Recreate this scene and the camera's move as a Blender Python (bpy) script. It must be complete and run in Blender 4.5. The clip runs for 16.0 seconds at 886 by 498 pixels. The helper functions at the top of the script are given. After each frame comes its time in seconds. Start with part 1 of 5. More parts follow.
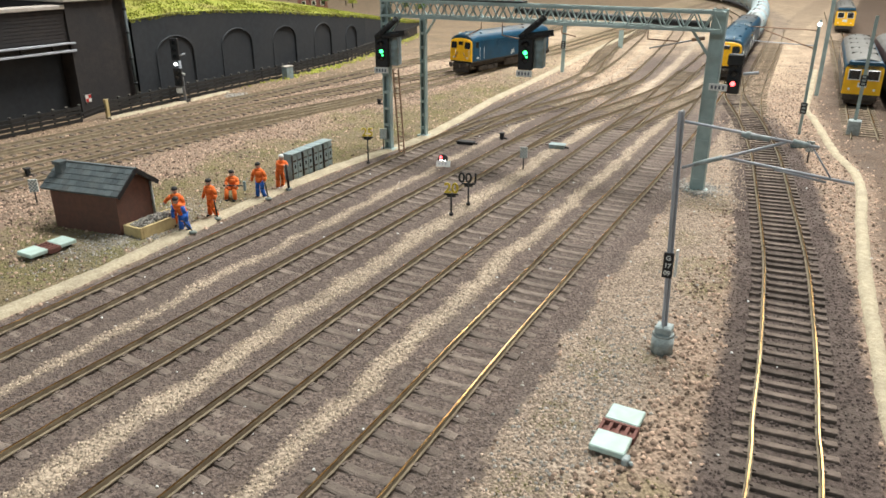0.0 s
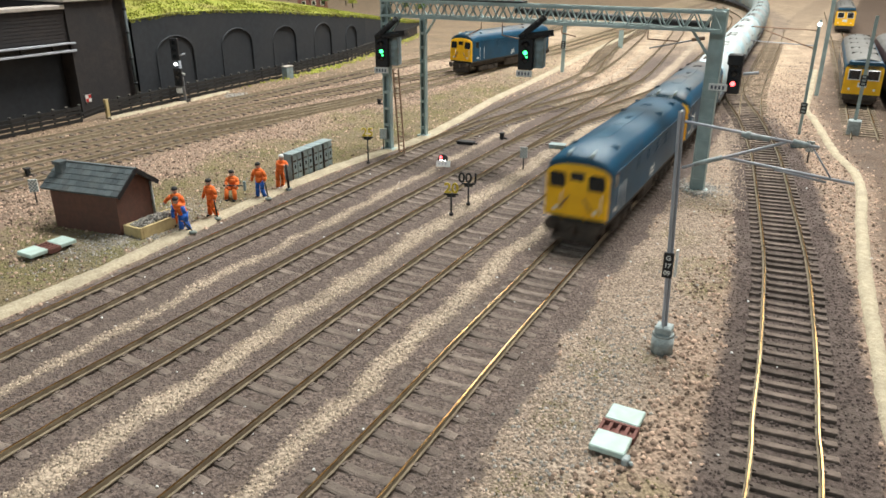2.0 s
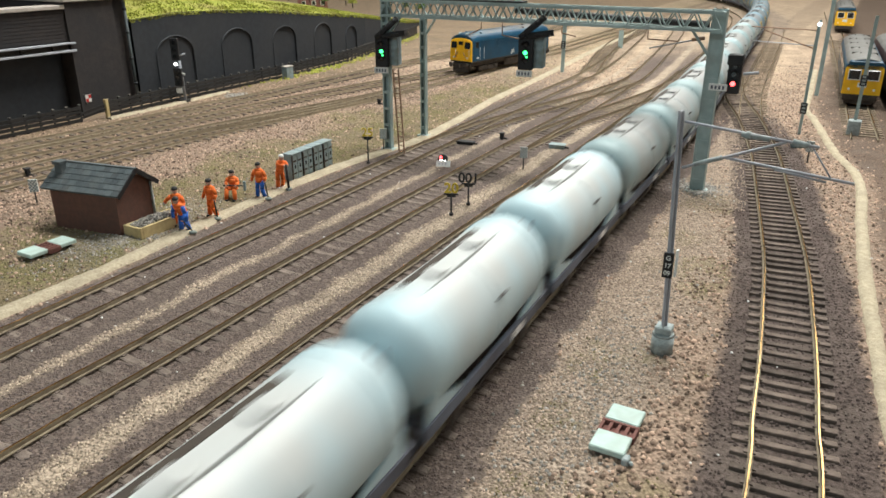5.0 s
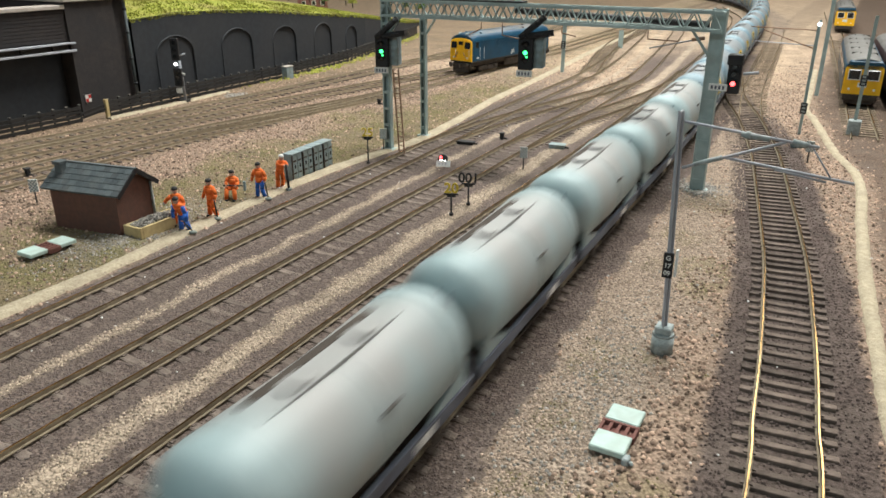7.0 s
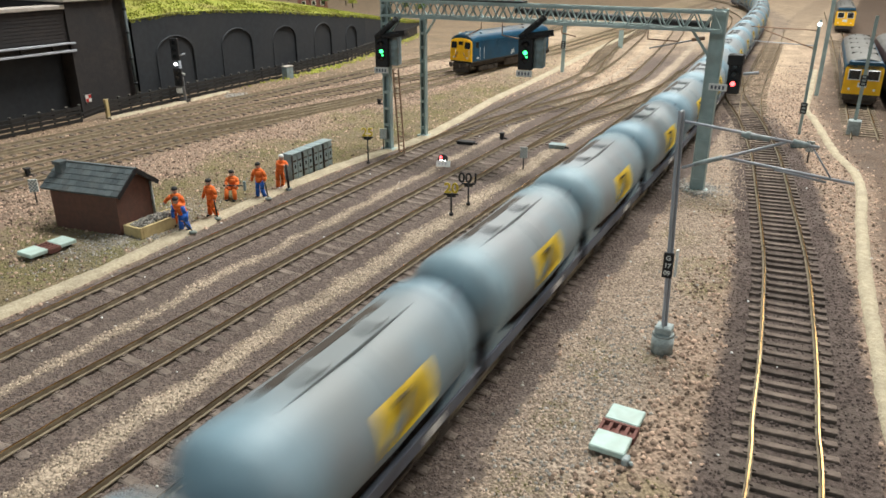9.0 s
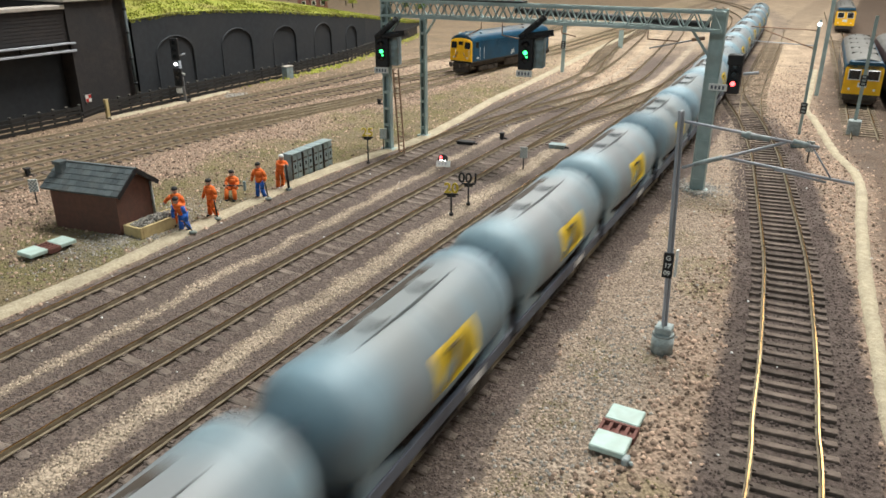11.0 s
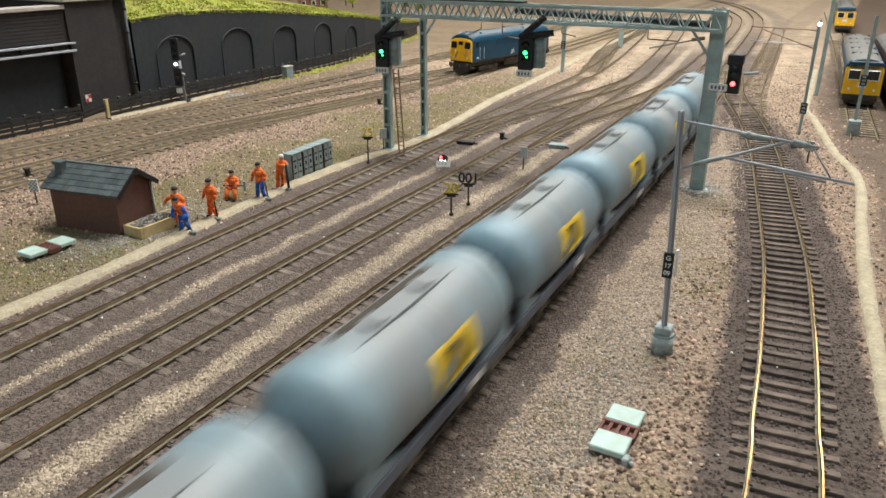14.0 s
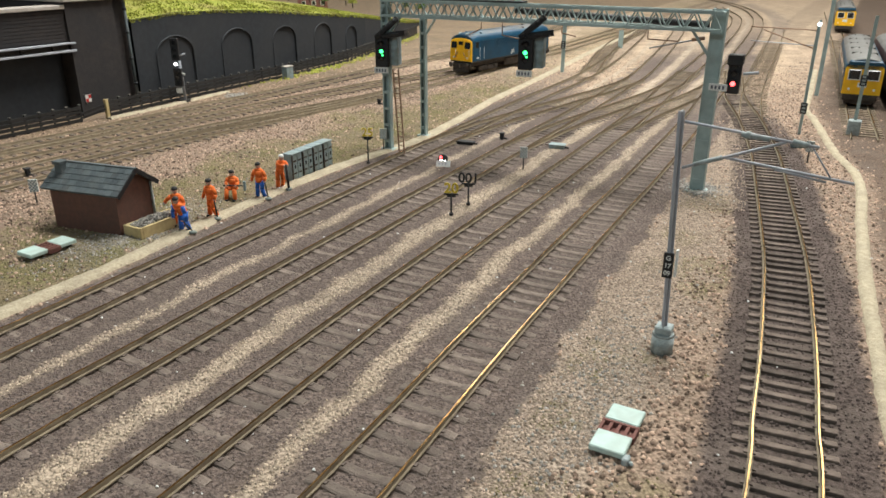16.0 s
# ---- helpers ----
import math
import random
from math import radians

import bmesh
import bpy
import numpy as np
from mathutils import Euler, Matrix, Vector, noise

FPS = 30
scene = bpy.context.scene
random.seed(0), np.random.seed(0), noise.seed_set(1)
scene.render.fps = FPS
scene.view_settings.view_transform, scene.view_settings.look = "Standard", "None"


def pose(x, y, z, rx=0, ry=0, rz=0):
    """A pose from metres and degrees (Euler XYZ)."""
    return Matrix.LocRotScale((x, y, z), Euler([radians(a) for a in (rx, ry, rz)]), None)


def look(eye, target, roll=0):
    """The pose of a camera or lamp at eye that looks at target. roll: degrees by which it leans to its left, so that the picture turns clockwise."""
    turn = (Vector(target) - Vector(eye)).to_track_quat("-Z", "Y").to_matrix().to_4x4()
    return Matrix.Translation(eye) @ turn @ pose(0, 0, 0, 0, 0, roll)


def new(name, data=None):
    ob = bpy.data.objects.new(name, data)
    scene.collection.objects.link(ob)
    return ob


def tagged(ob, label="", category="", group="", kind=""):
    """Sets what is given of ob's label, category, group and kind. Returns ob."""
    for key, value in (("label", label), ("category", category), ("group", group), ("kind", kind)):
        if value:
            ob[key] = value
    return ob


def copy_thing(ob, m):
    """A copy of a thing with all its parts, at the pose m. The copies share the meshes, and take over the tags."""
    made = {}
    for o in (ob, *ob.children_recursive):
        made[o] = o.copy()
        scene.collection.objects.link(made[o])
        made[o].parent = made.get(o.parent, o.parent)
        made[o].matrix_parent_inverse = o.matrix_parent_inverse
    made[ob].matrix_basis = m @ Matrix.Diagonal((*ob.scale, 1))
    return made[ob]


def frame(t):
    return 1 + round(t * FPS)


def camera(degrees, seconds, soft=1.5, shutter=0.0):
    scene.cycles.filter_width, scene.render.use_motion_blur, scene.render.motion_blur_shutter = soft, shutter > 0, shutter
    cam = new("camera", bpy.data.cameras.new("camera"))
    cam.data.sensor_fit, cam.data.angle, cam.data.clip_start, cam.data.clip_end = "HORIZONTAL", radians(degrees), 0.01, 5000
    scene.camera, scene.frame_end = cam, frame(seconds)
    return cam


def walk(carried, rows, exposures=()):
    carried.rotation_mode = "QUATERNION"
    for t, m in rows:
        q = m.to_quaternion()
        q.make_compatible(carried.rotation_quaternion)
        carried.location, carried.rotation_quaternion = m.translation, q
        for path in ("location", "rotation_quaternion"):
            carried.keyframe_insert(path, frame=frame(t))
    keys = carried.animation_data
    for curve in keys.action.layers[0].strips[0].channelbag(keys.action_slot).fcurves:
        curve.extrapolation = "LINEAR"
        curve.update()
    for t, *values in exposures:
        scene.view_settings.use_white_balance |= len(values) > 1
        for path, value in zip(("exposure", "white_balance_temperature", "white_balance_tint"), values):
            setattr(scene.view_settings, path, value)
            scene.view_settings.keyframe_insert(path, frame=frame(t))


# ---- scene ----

MM = 0.001

# ---- camera: a phone held still over the layout ----
cam = camera(62.48, 16.0, soft=1.6, shutter=0.9)
EYE = Vector((0.0, 0.0, 0.1452))
YAW, PITCH = radians(-29.306), radians(22.160)
AIM = EYE + Vector((math.sin(YAW) * math.cos(PITCH), math.cos(YAW) * math.cos(PITCH), -math.sin(PITCH)))
walk(cam, [(0.0, look(EYE, AIM)), (16.0, look(EYE, AIM))], [(0.0, 0.04), (2.5, 0.02), (5.0, -0.13), (16.0, -0.15)])

# ---- light: an exhibition hall with ceiling lamps ----
world = bpy.data.worlds.new("hall_air")
scene.world = world
world.use_nodes = True
wbg = world.node_tree.nodes["Background"]
wbg.inputs[0].default_value = (1.0, 0.97, 0.92, 1)
wbg.inputs[1].default_value = 0.25


def hall_lamp(x, y, z, sx, sy, power, color=(0.98, 0.985, 0.925), aim=None):
    d = bpy.data.lights.new("hall_lamp", "AREA")
    d.shape, d.size, d.size_y, d.energy, d.color = "RECTANGLE", sx, sy, power, color
    o = new("hall_lamp", d)
    o.matrix_world = look((x, y, z), aim or (x, y + 0.001, 0))
    return o


hall_lamp(-0.14, 0.85, 1.35, 1.0, 0.4, 40, aim=(-0.14, 0.80, 0))
hall_lamp(-0.5, 3.05, 1.8, 2.2, 0.4, 48, aim=(-0.4, 1.5, 0))
hall_lamp(2.6, 1.0, 2.0, 0.6, 2.4, 23, (0.98, 0.985, 0.93), aim=(-0.3, 0.8, 0))
hall_lamp(-0.9, -3.8, 2.5, 3.0, 0.9, 58, (0.76, 0.95, 1.0), aim=(-0.3, 0.8, 0))


# ---- materials ----
def mat(name, c1, c2=None, size=3.0, rough=0.75, metal=0.0, bump=0.0, bsize=0.6, dirt=None, dsize=25.0, damt=0.5, emit=0.0,
        island=0.0, obj=0.0, attr="", spec=0.4, crown=None):
    """Two tones in grains of `size` mm, stains of `dirt` in patches of `dsize` mm, relief of `bsize` mm."""
    m = bpy.data.materials.new(name)
    m.use_nodes = True
    nt = m.node_tree
    N, L = nt.nodes, nt.links
    b = N["Principled BSDF"]
    b.inputs["Roughness"].default_value = rough
    b.inputs["Metallic"].default_value = metal
    b.inputs["Specular IOR Level"].default_value = spec
    tc = N.new("ShaderNodeTexCoord")

    def noise_node(s, detail=3.0):
        n = N.new("ShaderNodeTexNoise")
        n.inputs["Scale"].default_value = 1000.0 / s
        n.inputs["Detail"].default_value = detail
        L.new(tc.outputs["Object"], n.inputs["Vector"])
        return n

    def mix(fac, a, bb, kind="MIX"):
        x = N.new("ShaderNodeMix")
        x.data_type, x.blend_type = "RGBA", kind
        for sock, v in ((x.inputs[0], fac), (x.inputs[6], a), (x.inputs[7], bb)):
            if hasattr(v, "is_linked"):
                L.new(v, sock)
            else:
                sock.default_value = v if not isinstance(v, tuple) else (*v, 1)
        return x.outputs[2]

    def ramp(v, lo, hi):
        r = N.new("ShaderNodeMapRange")
        r.inputs[1].default_value, r.inputs[2].default_value = lo, hi
        L.new(v, r.inputs[0])
        return r.outputs[0]

    if attr:
        a = N.new("ShaderNodeAttribute")
        a.attribute_name = attr
        g = noise_node(size)
        col = mix(ramp(g.outputs[0], 0.36, 0.66), (0.62, 0.60, 0.58), (1.40, 1.38, 1.36))
        col = mix(1.0, a.outputs["Color"], col, "MULTIPLY")
    else:
        col = mix(ramp(noise_node(size).outputs[0], 0.35, 0.68), c1, c2 or tuple(v * 0.8 for v in c1))
    if island or obj:
        if island:
            q = N.new("ShaderNodeNewGeometry").outputs["Random Per Island"]
        else:
            q = N.new("ShaderNodeObjectInfo").outputs["Random"]
        w = max(island, obj)
        col = mix(1.0, col, mix(q, (1 - w, 1 - w, 1 - w), (1 + w, 1 + w * 0.95, 1 + w * 0.9)), "MULTIPLY")
    if dirt:
        f = N.new("ShaderNodeMath")
        f.operation = "MULTIPLY"
        L.new(ramp(noise_node(dsize, 5.0).outputs[0], 0.42, 0.68), f.inputs[0])
        f.inputs[1].default_value = damt
        col = mix(f.outputs[0], col, dirt)
    if crown:
        # cement dust spilt from the fillers: it lies along the crown and runs down the flanks in tongues
        xyz = N.new("ShaderNodeSeparateXYZ")
        L.new(tc.outputs["Object"], xyz.inputs[0])
        tongue = N.new("ShaderNodeTexNoise")
        tongue.inputs["Scale"].default_value = 1.0
        mp = N.new("ShaderNodeMapping")
        mp.inputs["Scale"].default_value = (30.0, 110.0, 30.0)
        L.new(tc.outputs["Object"], mp.inputs[0])
        L.new(mp.outputs[0], tongue.inputs["Vector"])
        hgt = N.new("ShaderNodeMath")
        hgt.operation = "MULTIPLY_ADD"
        L.new(tongue.outputs[0], hgt.inputs[0])
        hgt.inputs[1].default_value = 0.034
        L.new(xyz.outputs[2], hgt.inputs[2])
        mid = N.new("ShaderNodeMath")
        mid.operation = "PINGPONG"
        L.new(xyz.outputs[1], mid.inputs[0])
        mid.inputs[1].default_value = 0.054
        both = N.new("ShaderNodeMath")
        both.operation = "MULTIPLY"
        L.new(ramp(hgt.outputs[0], 0.042, 0.062), both.inputs[0])
        L.new(ramp(mid.outputs[0], 0.012, 0.034), both.inputs[1])
        col = mix(both.outputs[0], col, crown)
    L.new(col, b.inputs["Base Color"])
    if bump:
        bn = N.new("ShaderNodeBump")
        bn.inputs["Strength"].default_value = min(1.0, bump)
        bn.inputs["Distance"].default_value = bsize * MM * 0.6
        L.new(noise_node(bsize, 4.0).outputs[0], bn.inputs["Height"])
        L.new(bn.outputs[0], b.inputs["Normal"])
    if emit:
        b.inputs["Emission Color"].default_value = (*c1, 1)
        b.inputs["Emission Strength"].default_value = emit
    return m


M = {}
M["ground"] = mat("scatter_ground", (0.3, 0.25, 0.2), attr="zone", size=1.3, rough=0.95, bump=1.0, bsize=1.4, dirt=(0.16, 0.13, 0.11), dsize=30, damt=0.4, spec=0.15)
M["stone_dark"] = mat("brown_ballast", (0.162, 0.128, 0.115), (0.122, 0.096, 0.087), size=3, rough=0.95, island=0.2, spec=0.15)
M["stone_tan"] = mat("tan_ballast", (0.48, 0.395, 0.31), (0.34, 0.272, 0.215), size=3, rough=0.95, island=0.45, spec=0.15)
M["stone_verge"] = mat("buff_ballast", (0.41, 0.325, 0.260), (0.28, 0.218, 0.174), size=3, rough=0.95, island=0.5, spec=0.15)
M["stone_pink"] = mat("pinkish_ballast", (0.42, 0.305, 0.235), (0.20, 0.14, 0.11), size=2.5, rough=0.95, island=0.75, spec=0.15)
M["stone_grey"] = mat("grey_chippings", (0.33, 0.31, 0.285), (0.21, 0.20, 0.185), size=2, rough=0.95, island=0.45, spec=0.15)
M["sleeper"] = mat("weathered_sleeper", (0.165, 0.130, 0.110), (0.105, 0.082, 0.070), size=2.5, rough=0.9, bump=0.5, bsize=0.7, obj=0.35, spec=0.2)
M["sleeper_old"] = mat("dusty_sleeper", (0.215, 0.176, 0.150), (0.150, 0.121, 0.104), size=3.5, rough=0.95, bump=0.6, bsize=0.9, obj=0.3, dirt=(0.135, 0.106, 0.094), dsize=7, damt=0.7, spec=0.15)
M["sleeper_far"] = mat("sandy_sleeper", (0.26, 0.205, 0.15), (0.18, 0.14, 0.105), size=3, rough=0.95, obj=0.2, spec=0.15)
M["rust"] = mat("rail_rust", (0.31, 0.25, 0.17), (0.22, 0.175, 0.12), size=4, rough=0.75, bump=0.3, bsize=1)
M["railtop"] = mat("rail_head", (0.62, 0.345, 0.125), (0.38, 0.24, 0.11), size=9, rough=0.24, metal=1.0, dirt=(0.17, 0.12, 0.07), dsize=40, damt=0.75)
M["path"] = mat("sandy_path", (0.50, 0.43, 0.315), (0.38, 0.32, 0.23), size=2, rough=0.95, bump=0.9, bsize=1.2, dirt=(0.28, 0.24, 0.18), dsize=14, damt=0.5, spec=0.15)
M["steel_green"] = mat("grey_green_paint", (0.38, 0.475, 0.47), (0.31, 0.40, 0.395), size=6, rough=0.55, dirt=(0.17, 0.17, 0.15), dsize=16, damt=0.4)
M["steel_grey"] = mat("galvanised_grey", (0.44, 0.46, 0.51), (0.36, 0.38, 0.43), size=5, rough=0.45, dirt=(0.25, 0.22, 0.21), dsize=14, damt=0.35)
M["concrete"] = mat("grey_concrete", (0.38, 0.44, 0.45), (0.29, 0.33, 0.33), size=2, rough=0.9, bump=0.4, bsize=0.7, dirt=(0.2, 0.18, 0.15), dsize=8, damt=0.4)
M["black"] = mat("matt_black", (0.012, 0.012, 0.014), (0.02, 0.02, 0.022), size=3, rough=0.6)
M["tray"] = mat("black_tube", (0.02, 0.021, 0.024), (0.035, 0.035, 0.037), size=5, rough=0.5)
M["white"] = mat("white_paint", (0.78, 0.78, 0.76), (0.68, 0.68, 0.66), size=4, rough=0.5)
M["green_lamp"] = mat("green_aspect", (0.06, 1.0, 0.25), (0.06, 1.0, 0.25), emit=4)
M["red_lamp"] = mat("red_aspect", (1.0, 0.07, 0.07), (1.0, 0.07, 0.07), emit=8)
M["white_lamp"] = mat("white_lamp_glow", (0.95, 0.97, 1.0), (0.95, 0.97, 1.0), emit=7)
M["yellow"] = mat("warning_yellow", (0.90, 0.50, 0.012), (0.82, 0.43, 0.01), size=8, rough=0.4, dirt=(0.45, 0.24, 0.03), dsize=12, damt=0.25)
M["panel_yellow"] = mat("panel_yellow", (0.80, 0.56, 0.02), (0.68, 0.46, 0.02), size=8, rough=0.45, dirt=(0.36, 0.30, 0.15), dsize=9, damt=0.4)
M["sign_yellow"] = mat("sign_yellow", (0.75, 0.55, 0.05), (0.6, 0.43, 0.04), size=3, rough=0.6)
M["blue"] = mat("rail_blue", (0.009, 0.066, 0.128), (0.007, 0.054, 0.108), size=12, rough=0.42, dirt=(0.03, 0.05, 0.068), dsize=26, damt=0.35, spec=0.28)
M["roof"] = mat("sooty_roof", (0.009, 0.064, 0.118), (0.009, 0.056, 0.104), size=14, rough=0.40, dirt=(0.06, 0.085, 0.105), dsize=34, damt=0.3, spec=0.32)
M["glass"] = mat("cab_glass", (0.012, 0.014, 0.016), (0.02, 0.022, 0.024), rough=0.08, spec=0.6)
# underframe grime; also colours in the shade of girder recesses and by tank walkways
M["under"] = mat("underframe_grime_and_shade", (0.045, 0.036, 0.030), (0.075, 0.058, 0.046), size=4, rough=0.85, bump=0.3, bsize=1)
M["frame_grey"] = mat("wagon_frame", (0.145, 0.165, 0.21), (0.09, 0.10, 0.13), size=6, rough=0.6, dirt=(0.055, 0.045, 0.042), dsize=12, damt=0.4)
M["tank_w"] = mat("pale_cement_tank", (0.51, 0.68, 0.74), (0.45, 0.60, 0.66), size=20, rough=0.42, dirt=(0.50, 0.47, 0.44), dsize=24, damt=0.35, crown=(0.52, 0.535, 0.53))
M["tank_g"] = mat("grey_cement_tank", (0.34, 0.445, 0.465), (0.285, 0.375, 0.395), size=20, rough=0.46, dirt=(0.30, 0.27, 0.25), dsize=26, damt=0.5, crown=(0.335, 0.335, 0.33))
M["tank_b"] = mat("blue_grey_cement_tank", (0.225, 0.335, 0.405), (0.180, 0.270, 0.330), size=20, rough=0.46, dirt=(0.215, 0.20, 0.20), dsize=26, damt=0.6, crown=(0.215, 0.235, 0.245))
M["tank_y"] = mat("stained_cement_tank", (0.250, 0.355, 0.415), (0.205, 0.290, 0.340), size=20, rough=0.46, dirt=(0.24, 0.215, 0.20), dsize=24, damt=0.6, crown=(0.240, 0.252, 0.265))
M["stone_black"] = mat("dark_ballast", (0.115, 0.088, 0.080), (0.075, 0.057, 0.052), size=3, rough=0.95, island=0.35, spec=0.15)
M["railtop_dull"] = mat("dull_rail_head", (0.25, 0.19, 0.12), (0.18, 0.135, 0.085), size=6, rough=0.55, metal=0.3, dirt=(0.12, 0.09, 0.06), dsize=30, damt=0.6)
M["roof_brown"] = mat("rusty_weathered_roof", (0.022, 0.062, 0.095), (0.016, 0.052, 0.086), size=16, rough=0.42, dirt=(0.15, 0.115, 0.092), dsize=42, damt=0.75, spec=0.3)
# roof panels a paler blue than the roof round them
M["roof_streak"] = mat("paler_roof_blue", (0.014, 0.082, 0.140), (0.010, 0.066, 0.118), size=12, rough=0.38, dirt=(0.09, 0.12, 0.14), dsize=18, damt=0.3, spec=0.35)
M["brick_dark"] = mat("black_stained_brick", (0.031, 0.035, 0.042), (0.024, 0.027, 0.033), size=5, rough=0.7, bump=0.25, bsize=1.5, dirt=(0.040, 0.041, 0.045), dsize=50, damt=0.6)
M["brick_brown"] = mat("dark_brown_brick", (0.044, 0.037, 0.036), (0.032, 0.028, 0.029), size=5, rough=0.8, bump=0.25, bsize=1.5, dirt=(0.025, 0.026, 0.030), dsize=40, damt=0.5)
M["stone_cope"] = mat("pale_coping", (0.47, 0.42, 0.38), (0.36, 0.32, 0.29), size=4, rough=0.8)
M["fence"] = mat("tarred_timber", (0.018, 0.017, 0.017), (0.03, 0.027, 0.025), size=3, rough=0.85, obj=0.3)
M["post_old"] = mat("weathered_post", (0.20, 0.19, 0.17), (0.12, 0.11, 0.1), size=3, rough=0.85)
M["moss"] = mat("bright_turf", (0.24, 0.28, 0.04), (0.40, 0.40, 0.10), size=5, rough=1.0, island=0.35, dirt=(0.24, 0.19, 0.08), dsize=38, damt=0.6, spec=0.1)
M["tuft"] = mat("dry_grass", (0.215, 0.178, 0.10), (0.15, 0.14, 0.07), size=3, rough=1.0, island=0.5, spec=0.1)
M["hut_wall"] = mat("red_brown_walls", (0.135, 0.062, 0.045), (0.105, 0.05, 0.038), size=3, rough=0.75, bump=0.25, bsize=1.0, dirt=(0.085, 0.05, 0.04), dsize=12, damt=0.5)
M["slate"] = mat("slate_roof", (0.085, 0.105, 0.115), (0.06, 0.075, 0.083), size=3, rough=0.7, bump=0.3, bsize=0.8, obj=0.28, dirt=(0.13, 0.125, 0.115), dsize=9, damt=0.35)
M["timber"] = mat("pale_timber", (0.50, 0.39, 0.20), (0.40, 0.30, 0.15), size=3, rough=0.8, bump=0.3, bsize=0.8)
M["orange"] = mat("orange_overalls", (0.78, 0.17, 0.030), (0.66, 0.13, 0.022), size=2, rough=0.8)
M["bluecloth"] = mat("blue_trousers", (0.03, 0.14, 0.55), (0.025, 0.10, 0.42), size=2, rough=0.8)
M["skin"] = mat("figure_paint", (0.62, 0.38, 0.29), (0.55, 0.33, 0.25), size=2, rough=0.7)
M["mint"] = mat("pale_green_lid", (0.48, 0.62, 0.58), (0.42, 0.55, 0.515), size=3, rough=0.6, dirt=(0.36, 0.4, 0.36), dsize=7, damt=0.4)
M["redbrick"] = mat("red_brown_pit", (0.20, 0.085, 0.07), (0.14, 0.06, 0.05), size=2, rough=0.85)
M["cabgrey"] = mat("grey_cabinet", (0.27, 0.34, 0.36), (0.20, 0.26, 0.28), size=3, rough=0.7, dirt=(0.17, 0.165, 0.11), dsize=7, damt=0.6)
M["dmu_roof"] = mat("grey_coach_roof", (0.17, 0.165, 0.155), (0.13, 0.125, 0.12), size=10, rough=0.6, dirt=(0.10, 0.088, 0.075), dsize=25, damt=0.5)
M["maroon"] = mat("dull_maroon", (0.06, 0.026, 0.026), (0.045, 0.02, 0.02), size=9, rough=0.5, dirt=(0.05, 0.04, 0.035), dsize=25, damt=0.5)
M["hall"] = mat("hall_wall", (0.76, 0.72, 0.67), (0.70, 0.66, 0.61), size=400, rough=0.9)
M["copper"] = mat("brown_wire", (0.33, 0.20, 0.13), (0.25, 0.15, 0.1), size=4, rough=0.5)
M["leaf"] = mat("garden_leaf", (0.05, 0.11, 0.02), (0.09, 0.16, 0.03), size=3, rough=0.9, island=0.5)


# ---- building helpers; shapes are written in millimetres ----
def part(name, bm, material, parent=None, label=""):
    me = bpy.data.meshes.new(name)
    bm.transform(Matrix.Scale(MM, 4))
    bm.to_mesh(me)
    bm.free()
    for m in material if isinstance(material, (list, tuple)) else [material]:
        me.materials.append(m)
    ob = new(name, me)
    ob.parent = parent
    if label:
        ob["label"] = label
    return ob


def place(x, y, z=0.0, rz=0.0, rx=0.0, ry=0.0):
    return pose(x * MM, y * MM, z * MM, rx, ry, rz)


def thing(name, m, label, category, group="", kind=""):
    ob = new(name)
    ob.empty_display_size = 0.01
    ob.matrix_basis = m
    return tagged(ob, label, category, group, kind)


def B():
    return bmesh.new()


def box(bm, x0, y0, z0, x1, y1, z1, bev=0.0, mi=0):
    vs = [bm.verts.new(v) for v in ((x0, y0, z0), (x1, y0, z0), (x1, y1, z0), (x0, y1, z0), (x0, y0, z1), (x1, y0, z1), (x1, y1, z1), (x0, y1, z1))]
    fs = [bm.faces.new([vs[i] for i in f]) for f in ((3, 2, 1, 0), (4, 5, 6, 7), (0, 1, 5, 4), (1, 2, 6, 5), (2, 3, 7, 6), (3, 0, 4, 7))]
    for f in fs:
        f.material_index = mi
    if bev:
        es = list({e for f in fs for e in f.edges})
        r = bmesh.ops.bevel(bm, geom=es, offset=bev, segments=1, affect="EDGES", profile=0.5)
        for f in r["faces"]:
            f.material_index = mi
    return bm


def bar(bm, a, b, w, h=None, mi=0):
    """A square bar from a to b."""
    a, b = Vector(a), Vector(b)
    d = b - a
    q = d.to_track_quat("Z", "Y").to_matrix()
    h = h or w
    ring = [q @ Vector(v) for v in ((-w / 2, -h / 2, 0), (w / 2, -h / 2, 0), (w / 2, h / 2, 0), (-w / 2, h / 2, 0))]
    lo, hi = [bm.verts.new(a + v) for v in ring], [bm.verts.new(b + v) for v in ring]
    fs = [bm.faces.new(lo[::-1]), bm.faces.new(hi)] + [bm.faces.new((lo[i], lo[(i + 1) % 4], hi[(i + 1) % 4], hi[i])) for i in range(4)]
    for f in fs:
        f.material_index = mi
    return bm


def rod(bm, a, b, r, seg=10, r2=None, mi=0, smooth=True):
    a, b = Vector(a), Vector(b)
    q = (b - a).to_track_quat("Z", "Y").to_matrix()
    r2 = r if r2 is None else r2
    lo, hi = [], []
    for i in range(seg):
        t = 2 * math.pi * i / seg
        v = q @ Vector((math.cos(t), math.sin(t), 0))
        lo.append(bm.verts.new(a + v * r))
        hi.append(bm.verts.new(b + v * r2))
    fs = [bm.faces.new(lo[::-1]), bm.faces.new(hi)]
    for i in range(seg):
        f = bm.faces.new((lo[i], lo[(i + 1) % seg], hi[(i + 1) % seg], hi[i]))
        f.smooth = smooth
        fs.append(f)
    for f in fs:
        f.material_index = mi
    return bm


